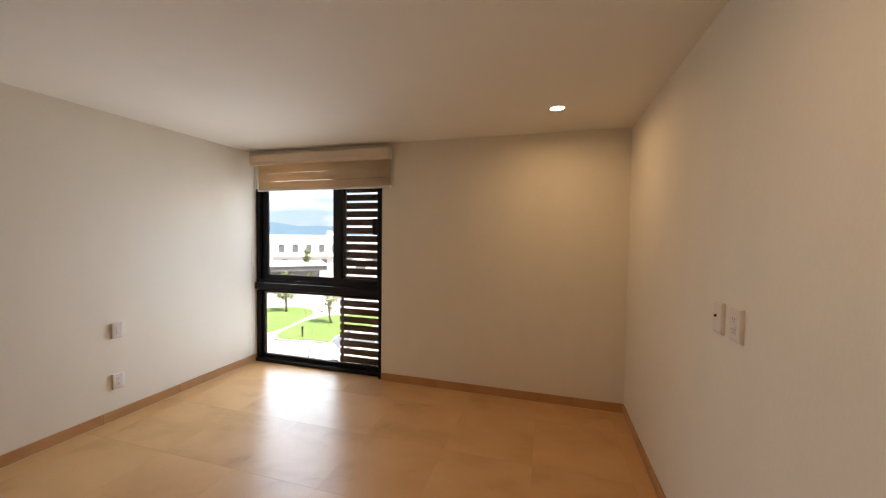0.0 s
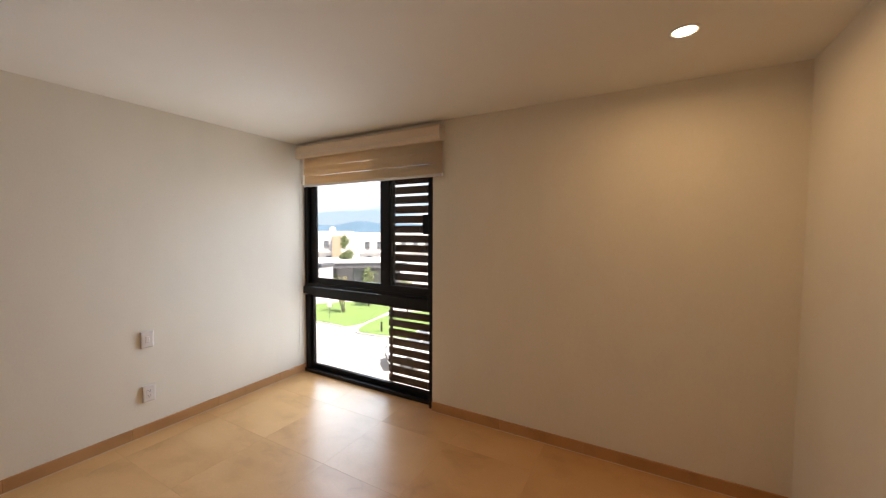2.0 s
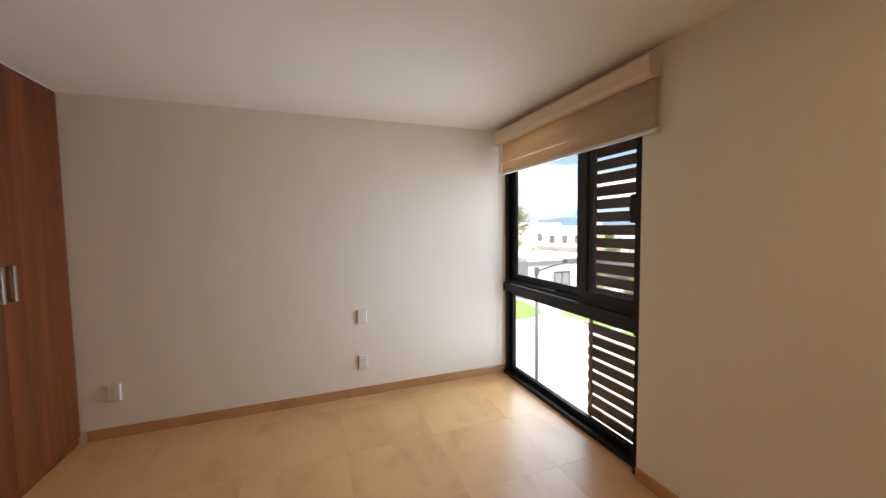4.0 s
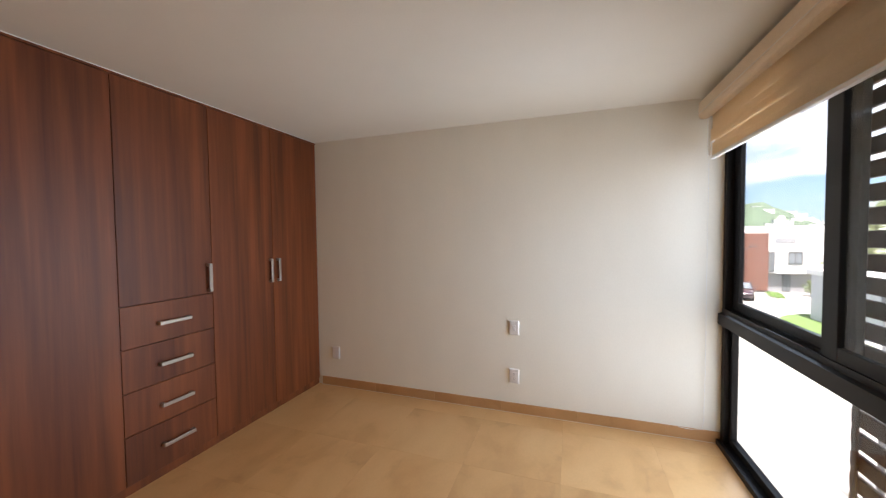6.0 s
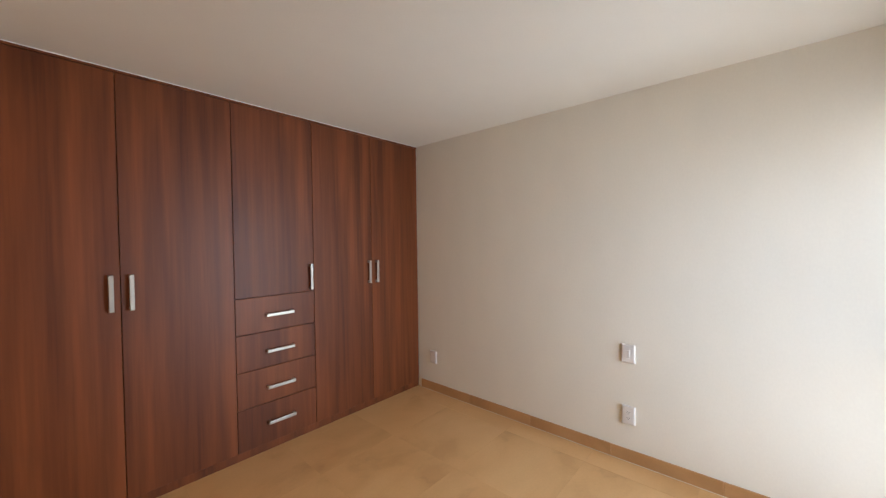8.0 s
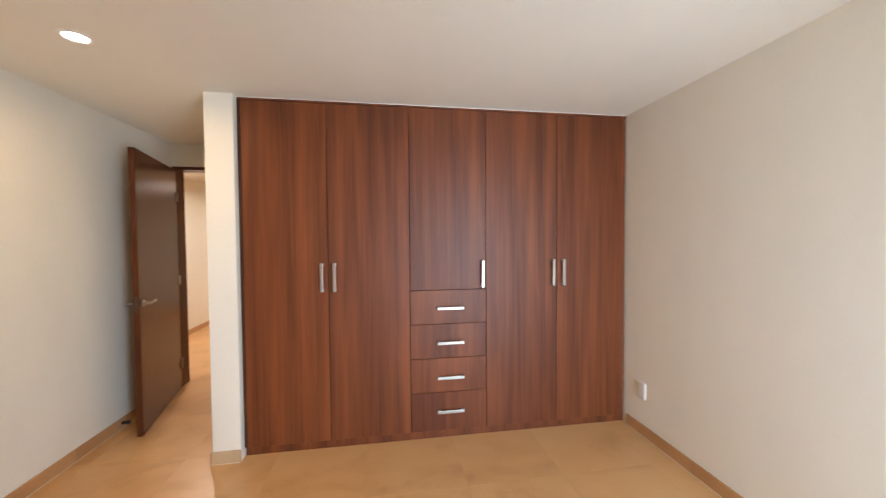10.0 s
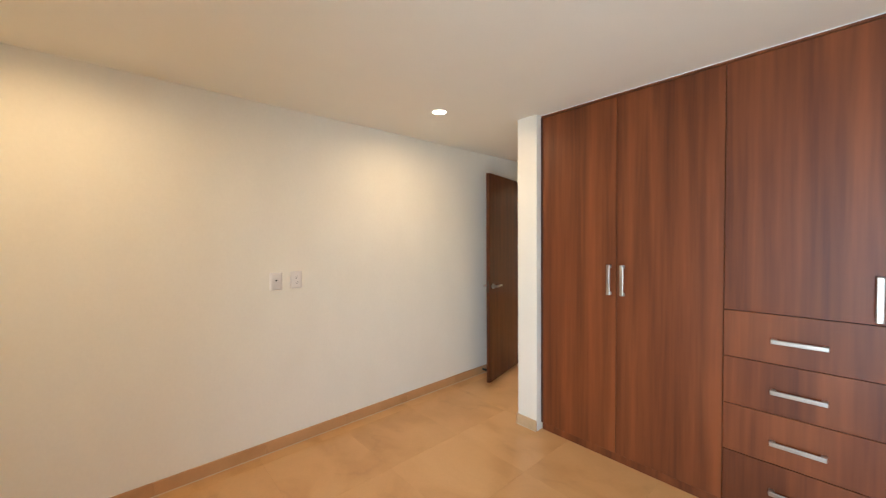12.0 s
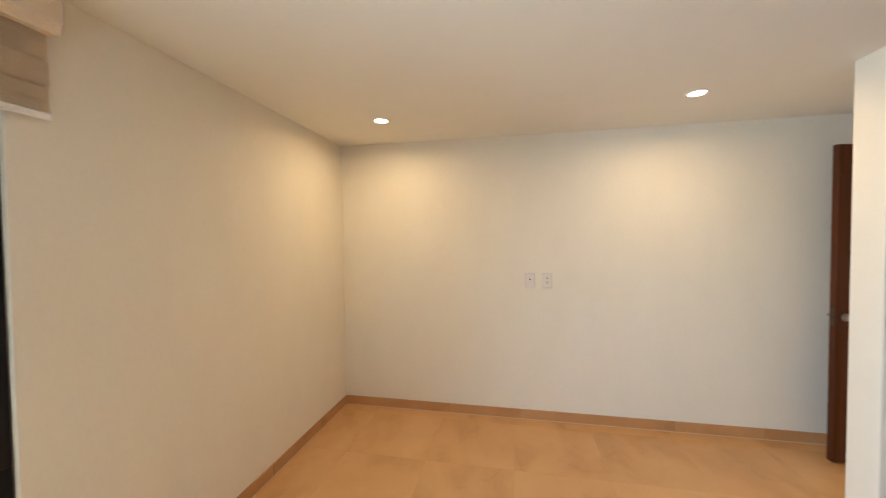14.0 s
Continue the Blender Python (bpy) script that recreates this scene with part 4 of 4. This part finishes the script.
opening(bh, 0.2, -0.135, 2.81, 1.09, 1.17, "y", 1)
opening(bh, 0.2, 3.59, 2.81, 1.06, 1.17, "y", 1)
opening(bh, 0.2, -1.97, 2.0, 0.45, 1.97, "y", 1)
opening(bh, -0.5, -0.47, 0.05, 0.62, 1.73, "y", 1)
# raised grey block in place of a recess, the slit's shade in its colour
part("roof_slit_shade", box((0.0, -1.70, 4.83), (0.23, -0.16, 5.28)), GREYWALL, bh, "grey block painting the shaded slit under the roof")
bm = bmesh.new()
rng = random.Random(4)
for row in range(31):
    z = 0.18 + row * 0.18
    for k in range(8):
        y0 = -4.15 + 0.01 + k * 0.236 + (0.118 if row % 2 else 0)
        y1 = min(y0 + 0.222, -2.28)
        if y1 > y0 + 0.04:
            add_box(bm, (0.355, y0, z), (0.39 + rng.uniform(-0.006, 0.008), y1, z + 0.145))
bricks = part("bricks", bm, BRICK, panel)
tagged(bricks, kind="stuff")
part("water_tank", add_tube(bmesh.new(), [(-4.5, 0.8, 6.5), (-4.5, 0.8, 7.45), (-4.5, 0.8, 7.65)], [0.32, 0.32, 0.16], 14), STUCCO, bh, smooth=True)
white_house(-47.0, 33.5, 62, 12, 8, 6.0, "white two-storey house beyond the brick-fronted house")


# street lamp
def street_lamp(x, y, h, reach, label):
    s = thing("street_lamp", (x, y, GZ), label, "street lamp")
    bm = bmesh.new()
    add_tube(bm, [(0, 0, 0), (0, 0, 0.06)], 0.16, 12)
    part("base_plate", bm, STEEL, s)
    part("pole", add_tube(bmesh.new(), [(0, 0, 0.06), (0, 0, h)], [0.062, 0.045], 12), STEEL, s, smooth=True)
    part("collar", add_tube(bmesh.new(), [(0, 0, h - 0.22), (0, 0, h + 0.04)], 0.075, 12), STEEL, s)
    d = Vector(reach)
    part("arm", add_tube(bmesh.new(), [(0, 0, h - 0.1), tuple(d * 0.5 + Vector((0, 0, h + 0.12))), tuple(d + Vector((0, 0, h + 0.28)))], 0.030, 10), STEEL, s, smooth=True)
    e = d + Vector((0, 0, h + 0.28))
    bm = box((e.x - 0.12, e.y - 0.28, e.z - 0.06), (e.x + 0.12, e.y + 0.28, e.z + 0.06), 0.03, 2)
    part("luminaire", bm, STEEL, s)
    return s


street_lamp(-6.45, 8.2, 4.55, (0.75, 0.75, 0), "grey steel street lamp with a side arm")
street_lamp(-35.0, 16.4, 4.4, (0.0, 0.9, 0), "thin dark street lamp beside the road")

# path bollard and small sign on the lawn
b = thing("bollard", (-9.9, 17.0, GZ + 0.13), "short dark garden bollard light", "bollard")
part("post", add_tube(bmesh.new(), [(0, 0, 0), (0, 0, 0.5)], 0.05, 10), GASKET, b)
part("cap", add_tube(bmesh.new(), [(0, 0, 0.5), (0, 0, 0.56)], 0.07, 10), GASKET, b)
g = thing("lawn_sign", (-14.9, 17.8, GZ + 0.13), "small pale sign on a thin stake in the lawn", "sign")
part("stake", add_tube(bmesh.new(), [(0, 0, 0), (0, 0, 0.75)], 0.02, 6), STEEL, g)
part("board", box((-0.2, -0.015, 0.75), (0.2, 0.015, 1.0), 0.004), TRIMW, g)


# ---- cars ----
def car(x, y, turn, paint, label):
    c = thing("car", (x, y, GZ), label, "car", turn=turn)
    # stations along the car: x, floor height, shoulder height, half width
    side = [(-2.15, 0.42, 0.80, 0.78), (-2.05, 0.28, 0.96, 0.84), (-1.4, 0.22, 1.0, 0.88), (0.0, 0.20, 0.97, 0.89), (1.0, 0.22, 0.94, 0.88), (1.7, 0.24, 0.84, 0.85), (2.05, 0.30, 0.72, 0.78), (2.14, 0.42, 0.60, 0.70)]
    bm = bmesh.new()
    rings = []
    for px, lo, hi, hw in side:
        sec = [(-hw * 0.92, lo), (-hw, lo + 0.18), (-hw * 0.99, hi - 0.12), (-hw * 0.90, hi), (0, hi + 0.03), (hw * 0.90, hi), (hw * 0.99, hi - 0.12), (hw, lo + 0.18), (hw * 0.92, lo)]
        rings.append([bm.verts.new((px, a, z)) for a, z in sec])
    for a, d in zip(rings, rings[1:]):
        for k in range(9):
            bm.faces.new((a[k], d[k], d[(k + 1) % 9], a[(k + 1) % 9]))
    bm.faces.new(rings[0]), bm.faces.new(rings[-1][::-1])
    bmesh.ops.recalc_face_normals(bm, faces=bm.faces)
    part("body", bm, paint, c, smooth=True)
    bm = bmesh.new()
    lowr = [(-1.75, 0.76), (-0.6, 0.80), (0.35, 0.80), (1.05, 0.74)]
    topr = [(-1.15, 0.58), (-0.5, 0.62), (0.10, 0.62), (0.32, 0.58)]
    a0, a1 = [], []
    for (px, w), (qx, v) in zip(lowr, topr):
        a0.append((bm.verts.new((px, -w, 0.98)), bm.verts.new((px, w, 0.98))))
        a1.append((bm.verts.new((qx, -v, 1.43)), bm.verts.new((qx, v, 1.43))))
    for k in range(3):
        bm.faces.new((a0[k][0], a0[k + 1][0], a1[k + 1][0], a1[k][0]))
        bm.faces.new((a0[k + 1][1], a0[k][1], a1[k][1], a1[k + 1][1]))
    bm.faces.new((a0[0][1], a0[0][0], a1[0][0], a1[0][1])), bm.faces.new((a0[3][0], a0[3][1], a1[3][1], a1[3][0]))
    part("glasshouse", bm, DARKGLASS, c, "dark tinted windows")
    bm = bmesh.new()
    add_box(bm, (-1.18, -0.61, 1.41), (0.34, 0.61, 1.47), 0.03, 2)
    part("roof", bm, paint, c)
    bm = bmesh.new()
    for s in (-1, 1):
        for (px, w), (qx, v) in ((lowr[0], topr[0]), (lowr[1], topr[1]), (lowr[3], topr[3])):
            add_tube(bm, [(px, s * (w + 0.008), 0.97), (qx, s * (v + 0.008), 1.44)], 0.035, 6)
    part("pillar", bm, paint, c)
    for s in (-1, 1):
        for px in (-1.32, 1.33):
            wheel = part("wheel", add_tube(bmesh.new(), [(px, s * 0.70, 0.31), (px, s * 0.895, 0.31)], 0.31, 20), TYRE, c)
            part("rim", add_tube(bmesh.new(), [(px, s * 0.89, 0.31), (px, s * 0.905, 0.31)], 0.20, 14), STEEL, wheel)
        part("headlight", box((1.93, s * 0.60 - 0.16, 0.60), (2.10, s * 0.60 + 0.16, 0.72), 0.03, 2), DARKGLASS, c)
        part("tail_light", box((-2.14, s * 0.66 - 0.14, 0.72), (-2.02, s * 0.66 + 0.14, 0.88), 0.02, 2), CARRED, c)
        part("mirror", box((0.78, s * 0.92 - 0.09, 0.96), (0.92, s * 0.92 + 0.09, 1.08), 0.03, 2), paint, c)
    part("grille", box((2.08, -0.42, 0.40), (2.155, 0.42, 0.56), 0.01), TYRE, c)
    part("number_plate", box((2.15, -0.2, 0.58), (2.165, 0.2, 0.68)), TRIMW, c)
    return c


car(-5.0, 14.6, 224, CARWHITE, "white hatchback parked below the window")
car(-36.6, 17.1, -21, CARRED, "dark plum saloon parked beside the house")
car(-42.0, 15.0, 95, CARBLUE, "dark blue car parked under the young tree")


# ---- distance ----
def ridge(name, az0, az1, dist, depth, height, mat, label, seed, category):
    """A long hill with an uneven crest; az in degrees left of +y."""
    bm = bmesh.new()
    n, rows = 90, []
    for i in range(n + 1):
        f = i / n
        a = radians(az0 + (az1 - az0) * f)
        h = height(f) * (1 + 0.10 * noise.noise((f * 9, seed, 0)) + 0.04 * noise.noise((f * 40, seed, 1)))
        row = []
        for k in range(9):
            g = k / 8
            d = dist + depth * (g - 0.3)
            z = GZ - 0.5 + h * math.sin(min(g / 0.75, 1) * math.pi / 2) ** 1.5 * (1 + 0.10 * noise.noise((f * 25, g * 4, seed)))
            row.append(bm.verts.new((3 - math.sin(a) * d, 1 + math.cos(a) * d, z)))
        rows.append(row)
    for a, b in zip(rows, rows[1:]):
        for k in range(8):
            bm.faces.new((a[k], b[k], b[k + 1], a[k + 1]))
    bmesh.ops.recalc_face_normals(bm, faces=bm.faces)
    ob = finish(name, bm, mat, smooth=True)
    return tagged(ob, label, category, kind="structure")


def hill_height(f):
    return 10 + 27 * math.exp(-(abs(f - 0.5) / 0.16) ** 2.5)


def range_height(f):
    return 56 + 32 * math.exp(-((f - 0.35) / 0.045) ** 2) + 55 * math.exp(-((f - 0.475) / 0.04) ** 2) + 28 * math.exp(-((f - 0.57) / 0.06) ** 2)


ridge("backdrop_hill", 85, 53, 420, 200, hill_height, HILL, "green scrubby hill with houses on it", 3.1, "hill")
ridge("backdrop_range", 75, 5, 3000, 1200, range_height, HAZERANGE, "far mountain range with blue haze in its colour", 9.2, "mountains")
rng = random.Random(31)
for k in range(26):
    deg, d = rng.choice((rng.uniform(56, 68), rng.uniform(62, 67), rng.uniform(56, 76))), rng.uniform(400, 505)
    a = radians(deg)
    hz = hill_height((85 - deg) / 32) * math.sin(min(((d - 420) / 200 + 0.3) / 0.75, 1) * math.pi / 2) ** 1.5 - 1.0
    fh = new("far_house")
    fh.location = (3 - math.sin(a) * d, 1 + math.cos(a) * d, GZ + hz)
    tagged(fh, "small white house far off on the hill", "house", group="far hillside houses")
    w, h = rng.uniform(3, 6), rng.uniform(1.4, 2.6)
    part("wall", box((-w / 2, -4, -4), (w / 2, 4, h)), STUCCO, fh)
    bm = bmesh.new()
    for s in (-0.25, 0.25):
        add_box(bm, (w * s - 0.7, -4.1, h * 0.45), (w * s + 0.7, -4.0, h * 0.45 + 1.3))
        add_box(bm, (w / 2, s * 5 - 0.7, h * 0.45), (w / 2 + 0.1, s * 5 + 0.7, h * 0.45 + 1.3))
    part("window", bm, DARKGLASS, fh)

# ---- floor tiles ----
TILE_MESHES = {}


def tile(parent, x0, y0, x1, y1, mat):
    g = 0.0006
    w, d = round(x1 - x0 - 2 * g, 3), round(y1 - y0 - 2 * g, 3)
    if w < 0.01 or d < 0.01:
        return
    if (w, d) not in TILE_MESHES:
        bm = bmesh.new()
        e = 0.0004
        r = [[bm.verts.new((sx * (w / 2 - q), sy * (d / 2 - q), z)) for sx, sy in ((-1, -1), (1, -1), (1, 1), (-1, 1))] for q, z in ((0, -0.010), (0, -e), (e, 0))]
        for a, b in zip(r, r[1:]):
            for k in range(4):
                bm.faces.new((a[k], a[(k + 1) % 4], b[(k + 1) % 4], b[k]))
        bm.faces.new(r[2])
        me = bpy.data.meshes.new("tile")
        bm.to_mesh(me)
        bm.free()
        me.materials.append(mat)
        TILE_MESHES[(w, d)] = me
    ob = new("tile", TILE_MESHES[(w, d)])
    ob.parent = parent
    ob.location = ((x0 + x1) / 2, (y0 + y1) / 2, 0)


def lay(parent, ax, ay, bx, by, ox, oy, s=0.6):
    """Square tiles over a rectangle, on a grid that starts from ox, oy."""
    xs = [ax] + [ox + s * k for k in range(-20, 20) if ax + 0.004 < ox + s * k < bx - 0.004] + [bx]
    ys = [ay] + [oy + s * k for k in range(-20, 20) if ay + 0.004 < oy + s * k < by - 0.004] + [by]
    for x0, x1 in zip(xs, xs[1:]):
        for y0, y1 in zip(ys, ys[1:]):
            tile(parent, x0, y0, x1, y1, TILE)


floor = bpy.data.objects["floor"]
lay(floor, 0.0, -0.04, W, N + 0.066, 0.19, 1.72)
lay(floor, PX1, SYB, W, -0.04, 0.19, 1.72)
lay(bpy.data.objects["hall_floor"], HX0, HY, HX1, SYB, 0.19, 1.72)
